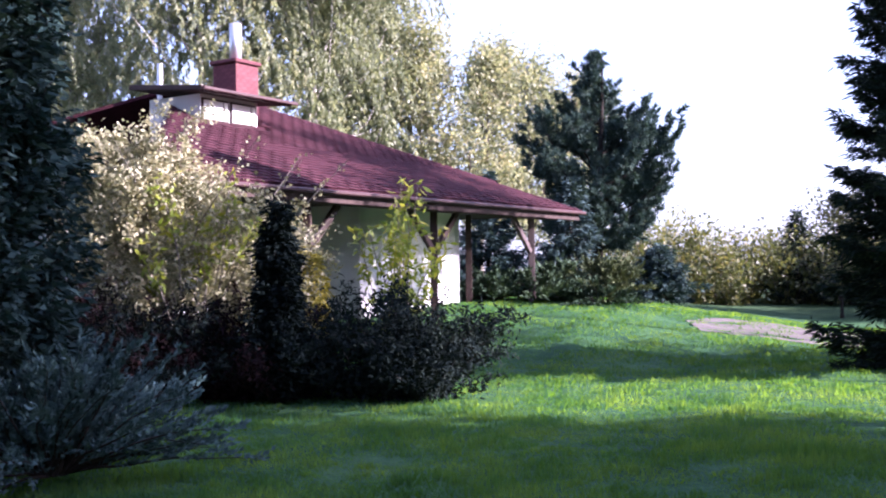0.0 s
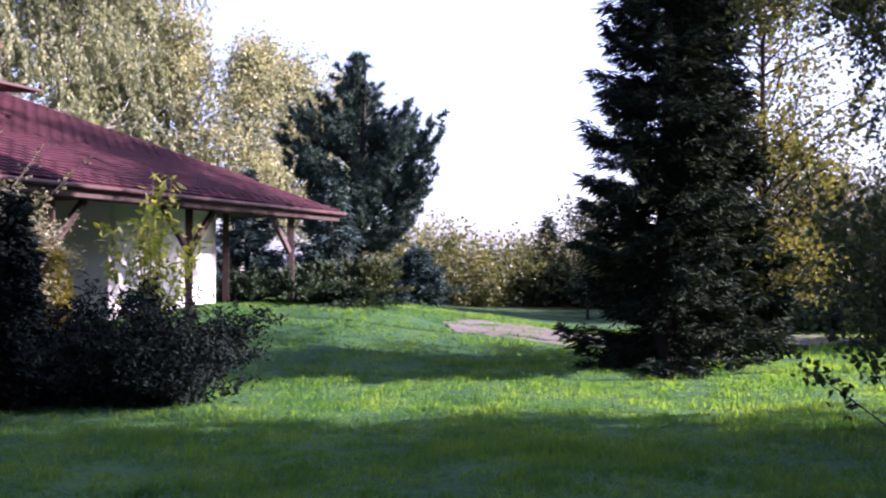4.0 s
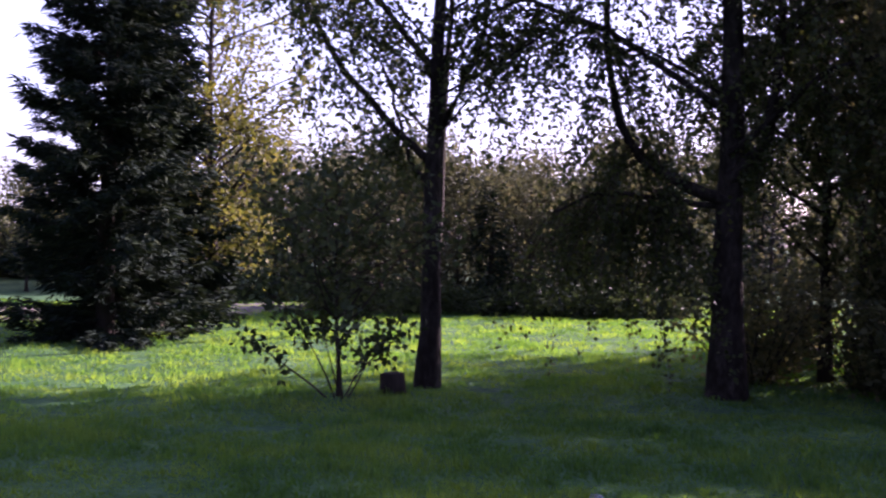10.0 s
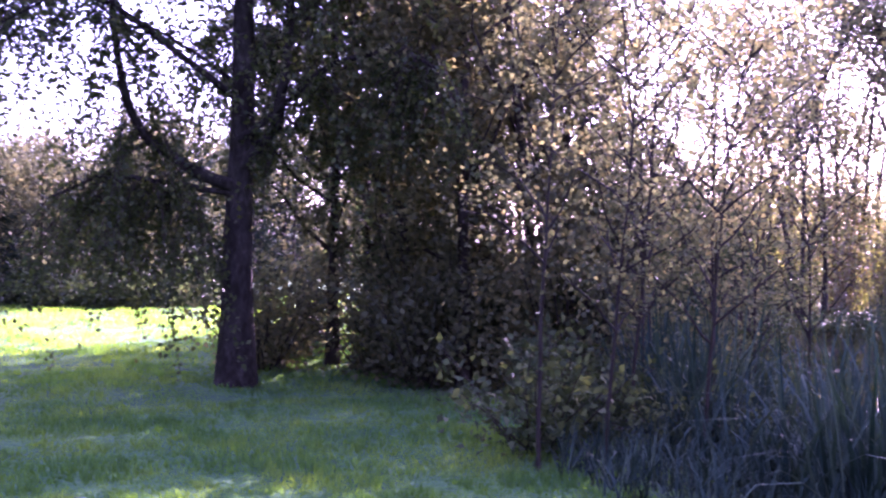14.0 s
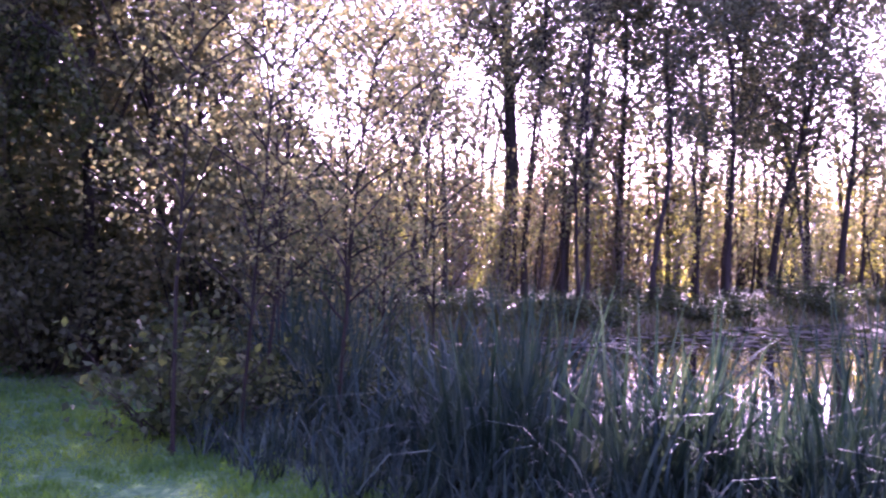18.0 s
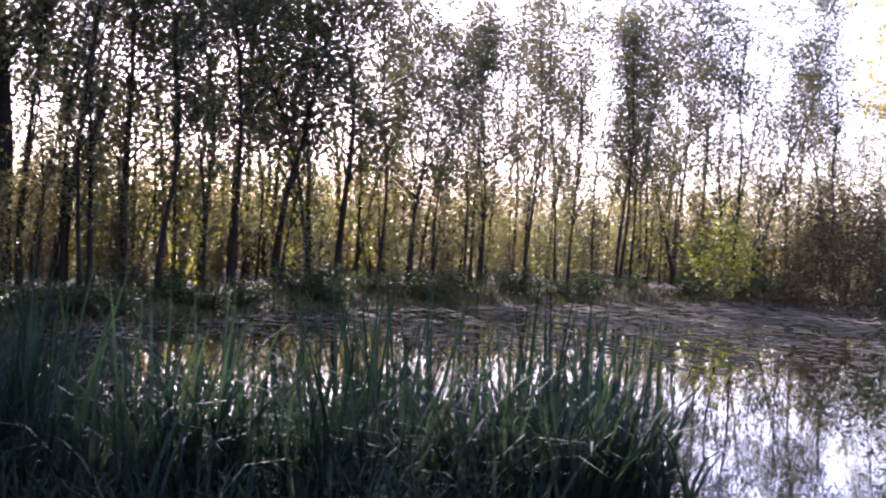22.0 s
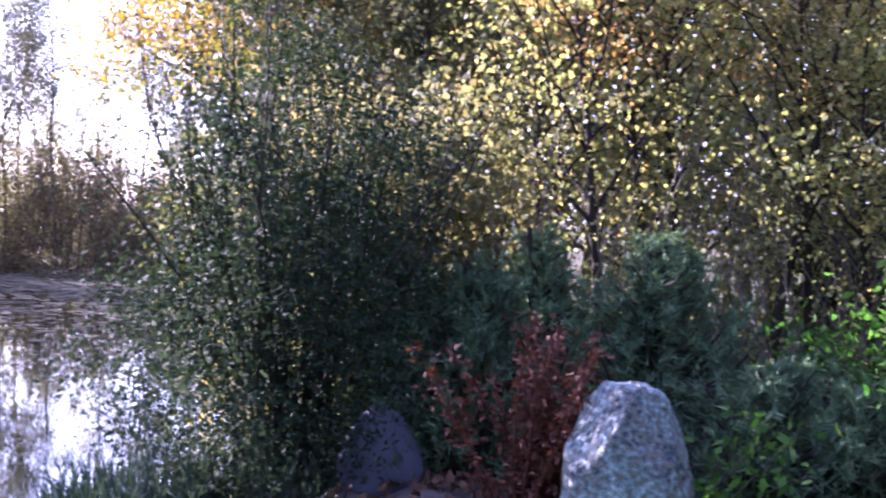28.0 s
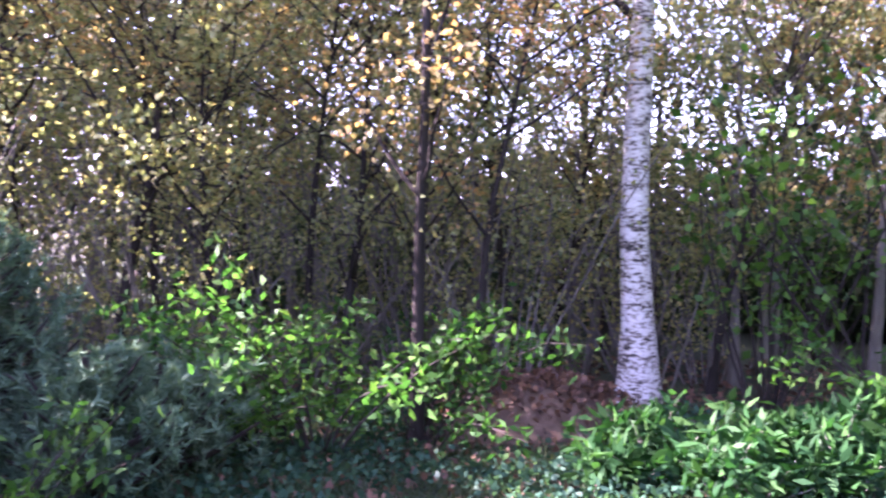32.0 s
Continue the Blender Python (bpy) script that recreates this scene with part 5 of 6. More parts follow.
for az in np.arange(-82, -140, -1.6):
    edge = np.interp(-az, [79, 86, 93, 100, 107, 113, 119, 126, 134, 141], [19, 20.5, 22, 24.6, 28, 31, 35, 41, 44, 42])
    places += [at(az + rr.uniform(-0.8, 0.8), edge + rr.uniform(2, 6)), at(az + rr.uniform(-0.8, 0.8), edge + rr.uniform(8, 16))]
scatter(thin, places, rr, (0.45, 1.15))
for k in range(34):
    x, y = at(-80 - 1.9 * k + rr.uniform(-0.5, 0.5), 52 + rr.uniform(-6, 10))
    copy_thing(thin[k % 3], pose(x, y, height(x, y), 0, 0, rr.uniform(0, 360))).scale = (1.5, 1.5, rr.uniform(1.0, 1.4))
for k, az in enumerate(np.arange(-84, -128, -2.3)):
    d = np.interp(-az, [79, 86, 93, 100, 107, 113, 119, 126, 134, 141], [18.4, 19.8, 21.3, 24.0, 27.4, 30.3, 34.2, 40.2, 43.2, 41]) + rr.uniform(-0.6, 1.6)
    x, y = at(az + rr.uniform(-0.6, 0.6), d)
    copy_thing(low_[k % 2], pose(x, y, height(x, y), 0, 0, rr.uniform(0, 360))).scale = (1.2, 1.2, rr.uniform(0.45, 0.9))
plant_shrub("bank_thicket", gp(*at(-131.0, 38.5)), "dark brown-leaved thicket on the far shore", dict(seed=195, h=4.2, spread=3.0, stems=30, per=24, leaf=0.12, width=0.085, puff=0.26, flare=0.6, low=0.05, dome=400, inner=0.0), "bark_dark", "leaf_dusk", group="far shore thicket")
plant_shrub("bank_thicket", gp(*at(-136.0, 34.5)), "dark thicket reaching down to the water", dict(seed=196, h=3.6, spread=2.6, stems=30, per=24, leaf=0.12, width=0.085, puff=0.26, flare=0.6, low=0.05, dome=360, inner=0.0), "bark_dark", "leaf_dusk", group="far shore thicket")
plant_shrub("lime_bush", gp(*at(-124.8, 37.5)), "bright lime-green bush on the far shore", dict(seed=197, h=3.3, spread=1.0, stems=20, per=20, leaf=0.14, width=0.1, puff=0.3, flare=0.9, low=0.1, dome=24, inner=0.3), "bark_grey", "leaf_lime")

# ---- willow, stones and wood by the pond ----
plant_shrub("willow_bush", gp(*at(-138.3, 7.0)), "tall grey-green willow bush at the water's edge", dict(seed=403, h=2.8, spread=1.05, stems=58, per=170, leaf=0.05, width=0.02, puff=0.15, flare=0.4, low=0.04, dome=190, inner=0.04), "bark_dark", "leaf_willow")
plant_tree("golden_birch", gp(*at(-140.6, 17.5)), "birch in golden-yellow autumn leaf by the pond", dict(seed=202, h=12, tr=0.15, base=3.2, reach=4.0, limbs=60, subs=7, twigs=5, per=30, leaf=0.085, width=0.066, puff=0.28, rise=0.6), "bark_birch_white", "leaf_yellow", category="birch")
plant_tree("young_birch", gp(*at(-138.0, 13.2)), "young birch in olive-yellow leaf beside the pond", dict(seed=209, h=6.2, tr=0.06, base=0.6, reach=1.5, limbs=44, subs=4, twigs=3, per=14, leaf=0.07, width=0.052, puff=0.18, rise=0.8), "bark_grey", "leaf_olive", category="birch")
plant_pine("dwarf_pine", gp(*at(-147.6, 6.9)), "bushy blue-green dwarf mountain pine", dict(seed=203, h=1.45, reach=0.75, tr=0.05, whorls=12, arms=8, needles=30, needle=0.085, width=0.013, base=0.1, dens=17), "needle_soft", group="dwarf pines")
plant_pine("dwarf_pine", gp(*at(-151.3, 7.2)), "upright blue-green dwarf mountain pine", dict(seed=204, h=1.66, reach=0.5, tr=0.05, whorls=12, arms=8, needles=30, needle=0.085, width=0.013, base=0.1, dens=20), "needle_soft", group="dwarf pines")
plant_pine("dwarf_pine", gp(*at(-157.4, 7.3)), "broad soft blue-green dwarf pine behind the boulder", dict(seed=208, h=1.6, reach=0.68, tr=0.05, whorls=12, arms=8, needles=30, needle=0.09, width=0.013, base=0.1, dens=15), "needle_soft", group="dwarf pines")


def boulder(name, place, label, size, seed, material, turn=0.0, sub=5, planes=14, taper=0.0, power=2.6):
    """A rock: a ball cut by chance planes, its edges worn and its faces pitted."""
    r = np.random.default_rng(seed * 13)
    cuts = [(Vector(unit(r.normal(size=3))), r.uniform(0.9, 1.08)) for _ in range(planes)]
    bm = bmesh.new()
    bmesh.ops.create_icosphere(bm, subdivisions=sub, radius=1)
    off = Vector((seed * 3.1, seed * 1.7, 0))
    for v in bm.verts:
        n = v.co.normalized()
        rad = (abs(n.x) ** power + abs(n.y) ** power + abs(n.z) ** power) ** (-1 / power)
        for c, lim in cuts:
            k = n.dot(c)
            if k > 0.2:
                rad = min(rad, lim / k + 0.02)
        rad *= 1 + 0.07 * noise.noise(n * 1.4 + off) + 0.035 * noise.noise(n * 4 + off) + 0.016 * noise.noise(n * 11 + off)
        c = n * rad
        f = 1 - taper * c.z
        v.co = Vector((c.x * size[0] * f, c.y * size[1] * f, c.z * size[2]))
    ob = tagged(new(name, bm_mesh(name, bm, M[material], True)), label, "rock")
    ob.matrix_world = pose(*place, 0, 0, turn)
    return ob


bx, by = at(-154.4, 4.95)
boulder("boulder", (bx + 0.02, by, 0.33), "upright blue-grey granite boulder with brown stains", (0.285, 0.25, 0.57), 1, "granite", 33, 6, 8, 0.05, 2.9)
sx, sy = at(-142.8, 6.3)
boulder("flat_stone", (sx, sy, 0.29), "low blue-grey slate slab beside the willow", (0.23, 0.13, 0.28), 3, "slate", 35, 4, 6, 0.35, 2.2)
for k, (x, y, s_) in enumerate(((*at(-143.6, 6.35), 0.2), (*at(-145.6, 6.15), 0.17), (*at(-147.4, 5.95), 0.16))):
    boulder("edging_stone", (x, y, height(x, y) + 0.02), "pale rounded edging stone by the flower bed", (s_, s_ * 0.75, s_ * 0.5), 20 + k, "granite", k * 47, 3, 8)
boulder("flat_pebble", (5.3, 4.6, height(5.3, 4.6) + 0.02), "small grey flat stone lying in the lawn", (0.065, 0.05, 0.022), 9, "granite", 20, 2, 6)
fx, fy = at(-80.1, 6.0)
boulder("field_stone", (fx, fy, -0.03), "pale grey field stone at the reeds' edge", (0.28, 0.22, 0.2), 5, "granite", 10)
plant_shrub("dead_dock", gp(*at(-149.5, 5.3)), "dried rust-red dock stalks beside the boulder", dict(seed=206, h=1.12, spread=0.32, stems=34, per=110, leaf=0.045, width=0.022, puff=0.038, flare=0.1, low=0.12), "dead_red", "dead_red", category="dead plant")
wood = [plant_tree("hazel", gp(3, -9), "slim woodland tree with turning autumn leaves", dict(seed=210 + k, far=True, h=5.0 + k * 0.3, tr=0.06, base=(0.9, 1.4, 1.8, 1.2)[k], reach=1.5, limbs=18, subs=4, twigs=2, per=17, leaf=0.072, width=0.056, puff=0.14, rise=0.8, crook=0.14), "bark_grey", ("leaf_wood", "leaf_amber")[k % 2], group="woodland edge") for k in range(4)]
rr = np.random.default_rng(55)
places = [at(-153 - k * 2.6 + rr.uniform(-0.8, 0.8), rr.uniform(8.6, 10.5) + 2.0 * (k in (13, 14, 15))) for k in range(17)] + [at(-148 - k * 2.75 + rr.uniform(-1, 1), rr.uniform(11, 14)) for k in range(21)] + [at(-144 - k * 3.4 + rr.uniform(-1, 1), rr.uniform(15, 20)) for k in range(11)]
near_wood = [plant_tree("hazel", gp(3, -9), "slim woodland tree with turning autumn leaves", dict(seed=215 + k, h=4.3 + k * 0.4, tr=0.055, base=(0.8, 1.3, 1.7)[k], reach=1.4, limbs=18, subs=4, twigs=2, per=27, leaf=0.054, width=0.042, puff=0.14, rise=0.8, crook=0.14), "bark_dark", ("leaf_wood", "leaf_wood", "leaf_amber")[k], group="woodland edge") for k in range(3)]
scatter(near_wood, places[:17], rr, (0.8, 1.15))
scatter(wood, places[17:], rr, (0.8, 1.15))
wshrub = [plant_shrub("hazel_bush", gp(3, -9), "woodland bush with thin stems and yellowing leaves", dict(seed=250 + k, h=3.0, spread=1.4, stems=14, per=70, leaf=0.056, width=0.044, puff=0.22, flare=0.5, low=0.15), "bark_grey", "leaf_wood", group="woodland edge") for k in range(3)]
scatter(wshrub, [at(-152 - k * 3.0 + rr.uniform(-0.8, 0.8), rr.uniform(8.8, 11)) for k in range(15)] + [at(-150 - k * 3 + rr.uniform(-1, 1), rr.uniform(12, 18)) for k in range(20)], rr, (0.7, 1.15))
under2 = [plant_shrub("woodland_shrub", gp(3, -9), "green to olive leafy shrub at the wood's edge", dict(seed=220 + k, h=1.1, spread=0.7, stems=14, per=(60, 34)[k], leaf=(0.07, 0.095)[k], width=(0.036, 0.045)[k], puff=0.14, flare=0.6, arch=0.4, low=0.2), "bark_dark", ("leaf_green", "leaf_fresh")[k], group="woodland shrubs") for k in range(2)]
scatter(under2, [at(-169, 7.7), at(-157.6, 5.6)], rr, (0.8, 0.95))
for az, d, s_ in ((-183.2, 10.0, 0.62), (-185.6, 10.4, 0.55)):
    copy_thing(under2[0], pose(*gp(*at(az, d)), 0, 0, 90 * s_)).scale = (s_ * 1.3, s_ * 1.3, s_)
elder = [plant_shrub("elder_bush", gp(0, -8), "bright green elder bush with drooping leaves", dict(seed=227 + k, h=1.55, spread=0.6, stems=10, per=85, leaf=0.085, width=0.04, puff=0.1, flare=0.5, arch=0.75, low=0.22), "bark_dark", "leaf_fresh", group="elder bushes") for k in range(2)]
scatter(elder, [at(-171.2, 7.6), at(-174.0, 7.5), at(-179.8, 7.9), at(-205.5, 8.0)], np.random.default_rng(57), (0.85, 1.1))
plant_pine("dwarf_pine", gp(*at(-162.5, 6.6)), "low blue-green dwarf mountain pine in the wood's shade", dict(seed=205, h=0.85, reach=0.6, tr=0.04, whorls=8, arms=8, needles=30, needle=0.085, width=0.013, base=0.05, dens=17), "needle_soft", group="dwarf pines")
plant_pine("dwarf_pine", gp(*at(-166.0, 7.0)), "small dwarf mountain pine under the wood's edge", dict(seed=207, h=0.7, reach=0.55, tr=0.04, whorls=7, arms=8, needles=30, needle=0.085, width=0.013, base=0.05, dens=17), "needle_soft", group="dwarf pines")
tall_green = [plant_shrub("woodland_shrub", gp(-2, -9), "tall green leafy shrub beside the white birch", dict(seed=224 + k, h=2.7, spread=0.9, stems=12, per=42, leaf=0.1, width=0.07, puff=0.2, flare=0.7, low=0.35), "bark_dark", "leaf_green", group="woodland shrubs") for k in range(2)]
scatter(tall_green, [at(-197.5, 9.4), at(-203.0, 9.2), at(-200.5, 12.5)], np.random.default_rng(56), (0.8, 1.1))
scatter_more = [at(-196.0 - 2.2 * k, 10.5 + 1.7 * (k % 3)) for k in range(4)]
for k, (x, y) in enumerate(scatter_more):
    copy_thing(wood[k % 4], pose(x, y, height(x, y), 0, 0, 70 * k))
plant_tree("silver_birch", gp(*at(-191.1, 9.3)), "white-barked birch at the wood's edge", dict(seed=230, h=9.5, tr=0.15, base=3.2, reach=2.0, limbs=24, subs=4, twigs=4, per=6, leaf=0.08, width=0.06, puff=0.2, rise=0.9, strands=2, lean=(0.03, 0)), "bark_birch_white", "leaf_wood", twig_bark="bark_dark")
plant_tree("woodland_tree", gp(*at(-179.2, 8.0)), "thin grey tree leaning over the litter mound", dict(seed=231, h=7.5, tr=0.052, base=1.8, reach=1.5, limbs=24, subs=4, twigs=4, per=12, leaf=0.055, width=0.043, puff=0.16, rise=0.8), "bark_dark", "leaf_amber")
bm = bmesh.new()
bmesh.ops.create_grid(bm, x_segments=30, y_segments=24, size=1)
for v in bm.verts:
    rr_ = v.co.length
    v.co = Vector((v.co.x * 0.95, v.co.y * 0.6, 0.4 * max(0, 1 - rr_ * rr_) + 0.09 * noise.noise(v.co * 3) + 0.05 * noise.noise(v.co * 9) - 0.08))
mx, my = at(-185.8, 8.6)
tagged(new("litter_mound", bm_mesh("litter_mound", bm, M["soil"], True)), "mound of brown pine needles and soil", "mound").matrix_world = pose(*gp(mx, my), 0, 0, 20)
rh = [plant_shrub("rhododendron", gp(-2, -7), "glossy green rhododendron at the wood's edge", dict(seed=240 + k, h=0.54, spread=0.75, stems=30, per=26, leaf=0.15, width=0.05, puff=0.06, flare=0.8, low=0.45), "bark_grey", "leaf_rhodo", group="rhododendrons") for k in range(2)]
scatter(rh, [(-1.35, -6.9), (-2.0, -7.1), (-2.5, -6.7), (-1.8, -6.4), (-2.9, -7.4)], rr, (0.85, 1.15))

bm = bmesh.new()
bmesh.ops.create_grid(bm, x_segments=40, y_segments=28, size=1)
for v in bm.verts:
    q = v.co.length
    v.co = Vector((v.co.x * 0.85, v.co.y * 0.5, 0.24 * max(0, 1 - q ** 3) + 0.05 * noise.noise(v.co * 4) + 0.03 * noise.noise(v.co * 11) - 0.06))
fbx, fby = at(-145.4, 6.25)
tagged(new("flower_bed", bm_mesh("flower_bed", bm, M["bed_soil"], True)), "low heaped bed of grey-brown soil beside the willow", "flower bed").matrix_world = pose(*gp(fbx, fby), 0, 0, 36)
r = np.random.default_rng(62)
q = r.normal(size=(260, 2)) * 0.42
q = q[np.hypot(q[:, 0], q[:, 1]) < 0.9]
turn = radians(36)
X, Y = q[:, 0] * 0.85, q[:, 1] * 0.5
P = np.stack([fbx + X * math.cos(turn) - Y * math.sin(turn), fby + X * math.sin(turn) + Y * math.cos(turn), 0.24 * (1 - np.hypot(q[:, 0], q[:, 1]) ** 3) - 0.02], 1)
P[:, 2] += heights(P[:, 0], P[:, 1])
tagged(new("fallen_leaves", mesh_of("fallen_leaves", *leaves(P, 0.07, 0.05, r, 0.0), M["leaf_litter"])), "curled brown leaves fallen on the soil bed", "fallen leaves", "", "stuff")

# green herbs over the wood's floor
r = np.random.default_rng(63)
az, d = r.uniform(-206, -158, 15000), r.uniform(5.4, 9.0, 15000)
X, Y = -np.sin(np.radians(az)) * d, np.cos(np.radians(az)) * d
keep = (np.sin(X * 2.1 + 1.3 * Y) * np.sin(Y * 2.7 - X) + r.normal(size=len(X)) * 0.35 > -0.15) & (np.hypot(X - mx, Y - my) > 0.8) & (d > 5.8 + 0.3 * np.sin(az * 0.4))
P = np.stack([X[keep], Y[keep], heights(X[keep], Y[keep]) + r.uniform(0.01, 0.11, keep.sum())], 1)
tagged(new("ground_herbs", mesh_of("ground_herbs", *leaves(P, 0.06, 0.045, r, -0.2), M["leaf_herb"])), "low green herbs covering the wood's floor", "ground cover", "", "stuff")

# ---- reeds ----
def blades(P, h, w, r, lean=0.35, arch=0.9, seg=5):
    """Long bending blades, tapered to a point."""
    n = len(P)
    a = r.uniform(0, 6.28, n)
    d = np.stack([np.cos(a), np.sin(a), np.zeros(n)], 1)
    s = np.stack([-np.sin(a), np.cos(a), np.zeros(n)], 1)
    H, L, K = h * r.uniform(0.45, 1.3, n), lean * r.uniform(0.1, 1.3, n), arch * r.uniform(0, 1, n) ** 1.6
    rows_, c = [], P.astype(float)
    for k in range(seg + 1):
        u = k / seg
        if k:
            bow = (L + K * u ** 1.7)[:, None]
            c = c + (d * np.sin(bow) + np.array([0, 0, 1.0]) * np.cos(bow)) * (H / seg)[:, None]
        ww = (w * (1 - u ** 2.2) * r.uniform(0.9, 1.1, n))[:, None] / 2 + 0.0006
        rows_ += [c - s * ww, c + s * ww]
    V = np.stack(rows_, 1).reshape(-1, 3)
    m = 2 * (seg + 1)
    f = np.array([[2 * k, 2 * k + 1, 2 * k + 3, 2 * k + 2] for k in range(seg)])
    return V, (np.arange(n)[:, None, None] * m + f[None]).reshape(-1, 4)


rr = np.random.default_rng(65)


def clump(seed, n, h, w, spread, lean=0.3, arch=0.9):
    r = np.random.default_rng(seed)
    P = np.concatenate([r.normal(size=(n, 2)) * spread, np.full((n, 1), -0.05)], 1)
    return blades(P, h, w, r, lean, arch)


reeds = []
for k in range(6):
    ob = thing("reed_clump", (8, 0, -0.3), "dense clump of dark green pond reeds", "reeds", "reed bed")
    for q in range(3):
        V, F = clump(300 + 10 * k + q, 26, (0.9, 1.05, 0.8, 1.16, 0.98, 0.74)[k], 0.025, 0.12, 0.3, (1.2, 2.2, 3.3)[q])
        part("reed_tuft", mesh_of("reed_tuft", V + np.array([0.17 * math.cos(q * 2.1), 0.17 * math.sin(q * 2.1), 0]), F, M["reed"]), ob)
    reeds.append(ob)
places = []
for az in np.arange(-77, -119.5, -1.4):
    lo_ = np.interp(-az, [77, 84, 95, 117, 123], [9.0, 7.2, 6.9, 7.0, 7.2])
    hi_ = np.interp(-az, [77, 84, 95, 110, 117, 123], [11.5, 11.0, 10.5, 9.8, 9.0, 7.8])
    for d in np.arange(lo_, hi_, 0.8):
        places.append(at(az + rr.uniform(-1.2, 1.2), d + rr.uniform(-0.25, 0.25)))
for k, (x, y) in enumerate(places):
    src = reeds[k % 6]
    if 0.5 + 0.5 * math.sin(x * 2.3 + y) * math.sin(y * 1.9 - 0.5 * x) < 0.47 and k > 5:
        continue
    s = rr.uniform(0.8, 1.18) * (1.0 + 0.12 * (y < -2.0))
    m = pose(x, y, max(height(x, y), -0.5), 0, 0, rr.uniform(0, 360))
    if k < 6:
        src.matrix_world = m @ Matrix.Diagonal((s, s, s, 1))
    else:
        copy_thing(src, m).scale = (s, s, s)

# dark growth behind the willow
for k, (az, d, s_) in enumerate(((-140.6, 9.2, 0.85), (-143.5, 8.6, 0.95), (-146.5, 9.4, 0.9))):
    x, y = at(az, d)
    copy_thing(dark[1], pose(x, y, height(x, y), 0, 0, 90 * k)).scale = (s_, s_, s_)
for k, (az, d) in enumerate(((-142.5, 14.5), (-145.5, 12.5), (-149.0, 13.0), (-147.2, 16.5), (-151.5, 15.5), (-144.0, 18.0))):
    x, y = at(az, d)
    copy_thing(grove[k % 4], pose(x, y, height(x, y), 0, 0, 57 * k)).scale = (0.95, 0.95, 0.64)

# sedge in front of the reeds
r = np.random.default_rng(70)
az, d = r.uniform(-112, -72, 5200), r.uniform(6.0, 8.6, 5200)
X, Y = np.sin(radians(1) * -az) * d, np.cos(radians(1) * az) * d
keep = (d > np.interp(-az, [72, 80, 90, 112], [7.6, 6.5, 5.9, 5.9]) + 0.25 * np.sin(az * 1.7)) & (pond_depth(X, Y) < 0.2)
P = np.stack([X[keep], Y[keep], heights(X[keep], Y[keep]) - 0.02], 1)
az, d = r.uniform(-141, -127, 1300), r.uniform(6.1, 7.3, 1300)
X, Y = np.sin(radians(1) * -az) * d, np.cos(radians(1) * az) * d
P = np.concatenate([P, np.stack([X, Y, heights(X, Y) - 0.02], 1)])
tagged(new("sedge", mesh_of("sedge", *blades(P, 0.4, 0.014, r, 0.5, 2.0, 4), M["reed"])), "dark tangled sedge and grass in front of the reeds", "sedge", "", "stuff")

# grass along the shores, floating leaves
r = np.random.default_rng(71)
k_ = r.integers(0, len(PN), 16000)
f_ = r.uniform(0, 1, (16000, 1))
Q = PN[k_] * (1 - f_) + np.roll(PN, -1, 0)[k_] * f_
c_ = PN.mean(0)
Q = Q + (Q - c_) / np.linalg.norm(Q - c_, axis=1)[:, None] * r.uniform(-0.5, 2.6, (16000, 1)) * np.array([1.0, 1.0])
far_ = np.hypot(Q[:, 0], Q[:, 1])
Q = Q[far_ > 15.0]
Q3 = np.concatenate([Q, np.maximum(heights(Q[:, 0], Q[:, 1]), -0.4)[:, None]], 1)
tagged(new("shore_grass", mesh_of("shore_grass", *blades(Q3, 0.3, 0.035, r, 0.6, 1.2, 2), M["grass_dry"])), "tussocky yellow-green grass along the pond's shore", "grass", "", "stuff")
n = 36000
X, Y = r.uniform(2, 36, n), r.uniform(-36, 5, n)
dd = np.hypot(X, Y)
dens = smooth(0.42, 0.6, 0.5 + 0.25 * np.sin(X * 0.7 + 0.5 * Y) + 0.25 * np.sin(Y * 0.9 - 0.3 * X + 1)) * (0.10 + 0.5 * smooth(13, 17, dd)) + 0.55 * smooth(16.0, 19.5, dd) + 0.8 * smooth(12, 8, dd)
keep = (pond_depth(X, Y) > 0.15) & (r.uniform(0, 1, n) < dens)
C = np.stack([X[keep], Y[keep], np.full(keep.sum(), -0.294)], 1)
ang6 = np.linspace(0, 2 * np.pi, 7)[:6]
rad6 = r.uniform(0.3, 1.0, len(C)) * np.interp(dd[keep], [7, 14, 20, 30], [0.028, 0.055, 0.17, 0.24])
V = C[:, None] + rad6[:, None, None] * np.stack([np.cos(ang6), np.sin(ang6) * 0.8, 0 * ang6], 1)[None] + np.stack([0 * ang6, 0 * ang6, 0.003 * np.sin(ang6 * 2)], 1)[None]
tagged(new("floating_leaves", mesh_of("floating_leaves", V, np.arange(6 * len(C)).reshape(-1, 6), M["leaf_pad"])), "small floating leaves and weed on the pond", "pond weed", "", "stuff")

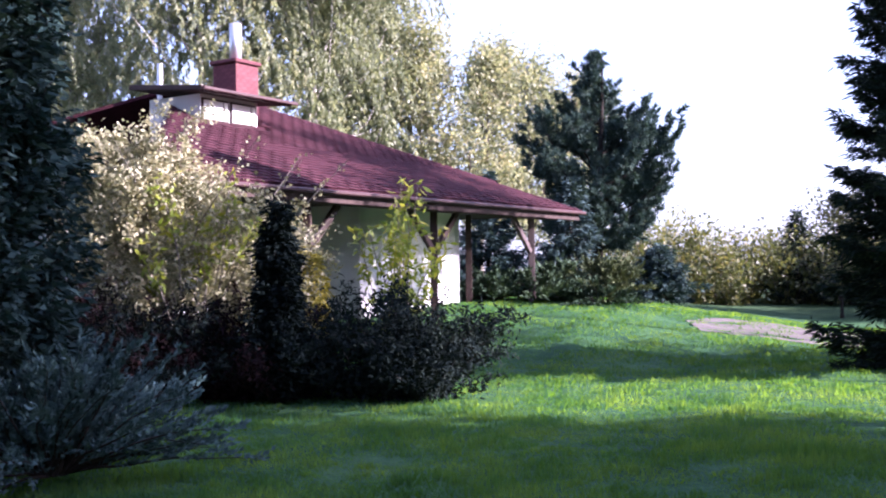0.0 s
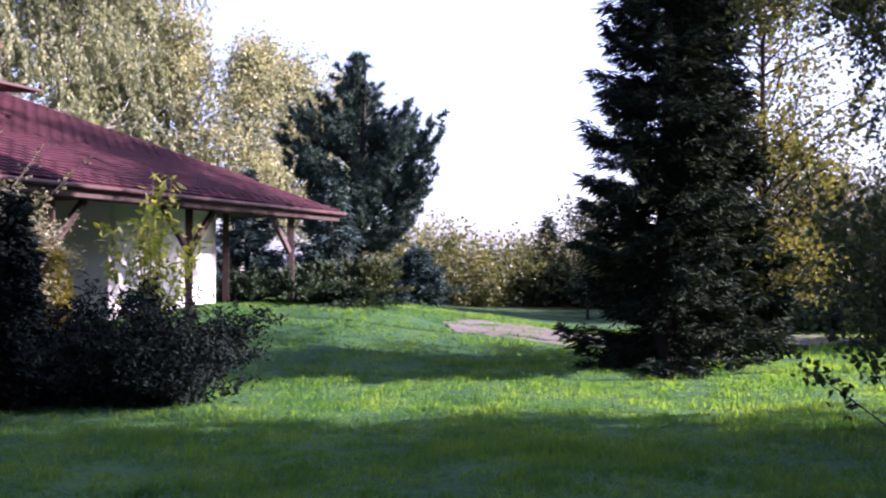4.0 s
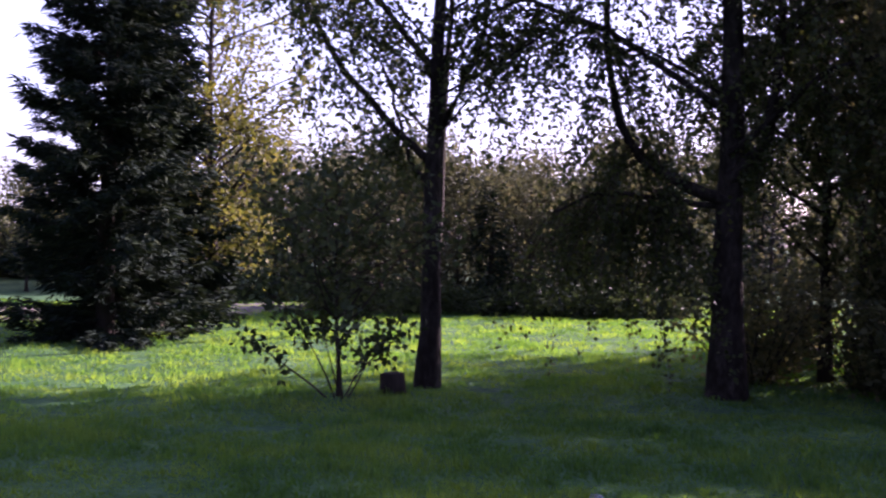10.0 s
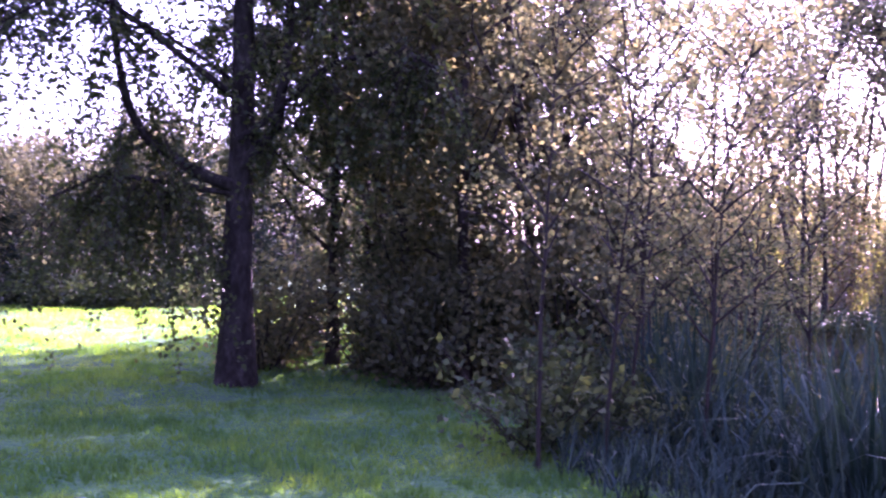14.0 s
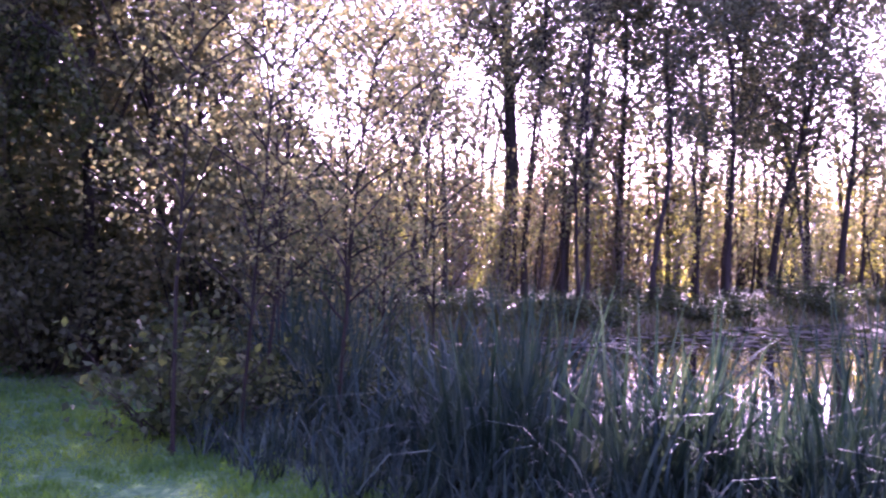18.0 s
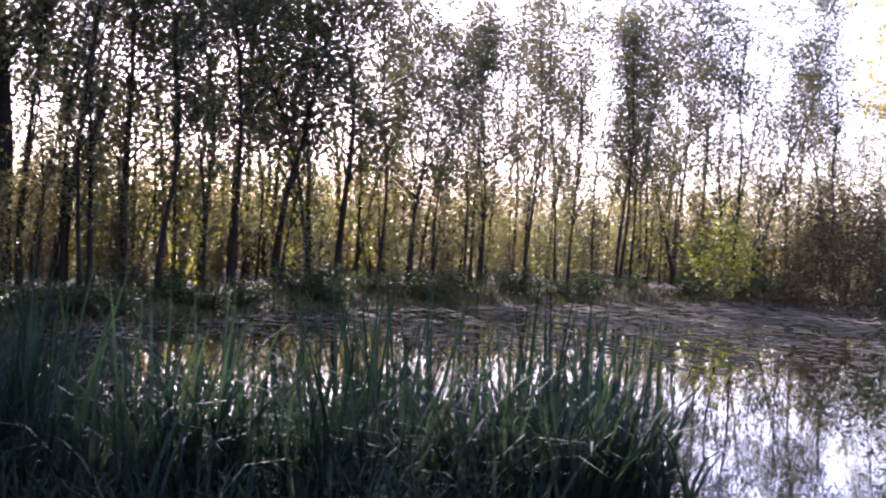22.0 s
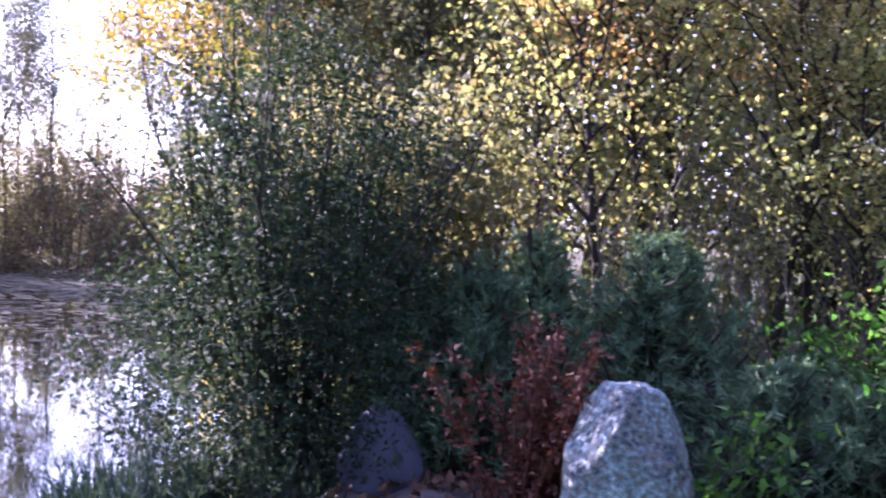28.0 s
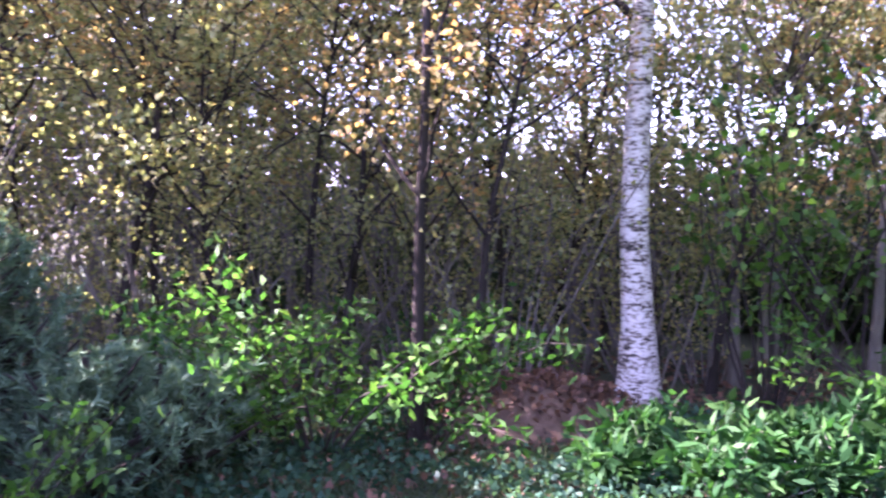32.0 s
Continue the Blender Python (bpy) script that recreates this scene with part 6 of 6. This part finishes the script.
# ---- grass ----
r = np.random.default_rng(75)
n = 480000
d = 5.5 + 24 * r.uniform(0, 1, n) ** 1.35
az = r.uniform(-86, 24, n)
X, Y = np.sin(radians(1) * -az) * d, np.cos(radians(1) * az) * d
keep = (r.uniform(0, 1, n) < turf_at(X, Y) ** 2) & (pond_depth(X, Y) < -0.5)
X, Y, d = X[keep], Y[keep], d[keep]
P = np.stack([X, Y, heights(X, Y) - 0.005], 1)
a = r.uniform(0, 6.28, len(P))
wd = np.stack([np.cos(a), np.sin(a), 0 * a], 1) * (0.0042 * (1 + d / 12))[:, None]
lumps = np.sin(X * 2.1 + 1.3 * np.sin(Y * 1.1)) * np.sin(Y * 1.7 + 0.9 * np.sin(X * 1.3)) + 0.7 * np.sin(X * 5.3 + Y * 1.9) * np.sin(Y * 4.7 - X)
fine_ = np.sin(X * 9.1 + 2.0 * np.sin(Y * 3.7)) * np.sin(Y * 8.3 + 1.7 * np.sin(X * 4.1))
tall = r.uniform(0.5, 1.5, len(P)) * (0.036 * (1 + 0.55 * lumps) + 0.055 * np.maximum(0, fine_ - 0.25) + 0.07 * np.exp(-((X - 2.9) / 0.7) ** 2 - ((Y - 9.0) / 0.5) ** 2))
tip = P + np.stack([r.normal(size=len(P)) * 0.02, r.normal(size=len(P)) * 0.02, tall], 1)
V = np.stack([P - wd, P + wd, tip], 1).reshape(-1, 3)
tagged(new("lawn_grass", mesh_of("lawn_grass", V, np.arange(len(V)).reshape(-1, 3), M["grass"])), "short green lawn grass", "grass", "", "stuff")
n = 60000
az, d = r.uniform(-205, -140, n), r.uniform(5.2, 9.5, n)
X, Y = np.sin(radians(1) * -az) * d, np.cos(radians(1) * az) * d
keep = (pond_depth(X, Y) < -0.3) & (r.uniform(0, 1, n) < 0.35 + 0.65 * smooth(-8.0, -6.5, Y))
X, Y = X[keep], Y[keep]
P = np.stack([X, Y, heights(X, Y)], 1)
V, F = leaves(P, 0.075, 0.03, r, -1.2, tri=True)
tagged(new("ground_cover", mesh_of("ground_cover", V, F, M["leaf_dark"])), "low green ivy and weeds on the wood floor", "ground cover", "", "stuff")
n = 9000
az, d = r.uniform(-205, -140, n), r.uniform(5.0, 12, n)
X, Y = np.sin(radians(1) * -az) * d, np.cos(radians(1) * az) * d
keep = pond_depth(X, Y) < -0.3
P = np.stack([X[keep], Y[keep], heights(X[keep], Y[keep]) + 0.02], 1)
heap = np.stack([mx + r.normal(size=1500) * 0.5, my + r.normal(size=1500) * 0.35], 1)
lift = 0.4 * np.maximum(0, 1 - ((heap[:, 0] - mx) / 0.95) ** 2 - ((heap[:, 1] - my) / 0.6) ** 2)
P = np.concatenate([P, np.concatenate([heap, (heights(heap[:, 0], heap[:, 1]) + lift)[:, None]], 1)])
bed_ = np.stack([3.2 + r.normal(size=900) * 0.55, -4.7 + r.normal(size=900) * 0.55], 1)
P = np.concatenate([P, np.concatenate([bed_, heights(bed_[:, 0], bed_[:, 1])[:, None] + 0.02], 1)])
V, F = leaves(P, 0.07, 0.05, r, 0.0)
tagged(new("leaf_litter", mesh_of("leaf_litter", V, F, M["leaf_litter"])), "fallen brown leaves on the wood floor", "leaf litter", "", "stuff")

# deep wood behind the woodland edge
rr = np.random.default_rng(84)
for k in range(10):
    x, y = at(-146 - 3.0 * k + rr.uniform(-1, 1), (19, 23)[k % 2] + rr.uniform(-1, 1.5))
    copy_thing(forest[k % 3], pose(x, y, height(x, y), 0, 0, rr.uniform(0, 360))).scale = (1.9, 1.9, 2.1)
for k in range(18):
    x, y = at(-172 - 2.2 * k + rr.uniform(-0.6, 0.6), (15.5, 18.5, 22)[k % 3] + rr.uniform(-1, 1))
    copy_thing(edge_scrub[k % 2], pose(x, y, height(x, y), 0, 0, rr.uniform(0, 360))).scale = (1.9, 1.9, rr.uniform(1.7, 2.4))
# unseen trees closing the side behind the start, added tall to cut sky light
rr = np.random.default_rng(85)
for k in range(30):
    x, y = at(40 + k * 4.0, (11.5, 14.5, 18)[k % 3] + rr.uniform(-1, 1.5))
    copy_thing(forest[k % 3], pose(x, y, height(x, y), 0, 0, rr.uniform(0, 360))).scale = (2.4, 2.4, 3.1)
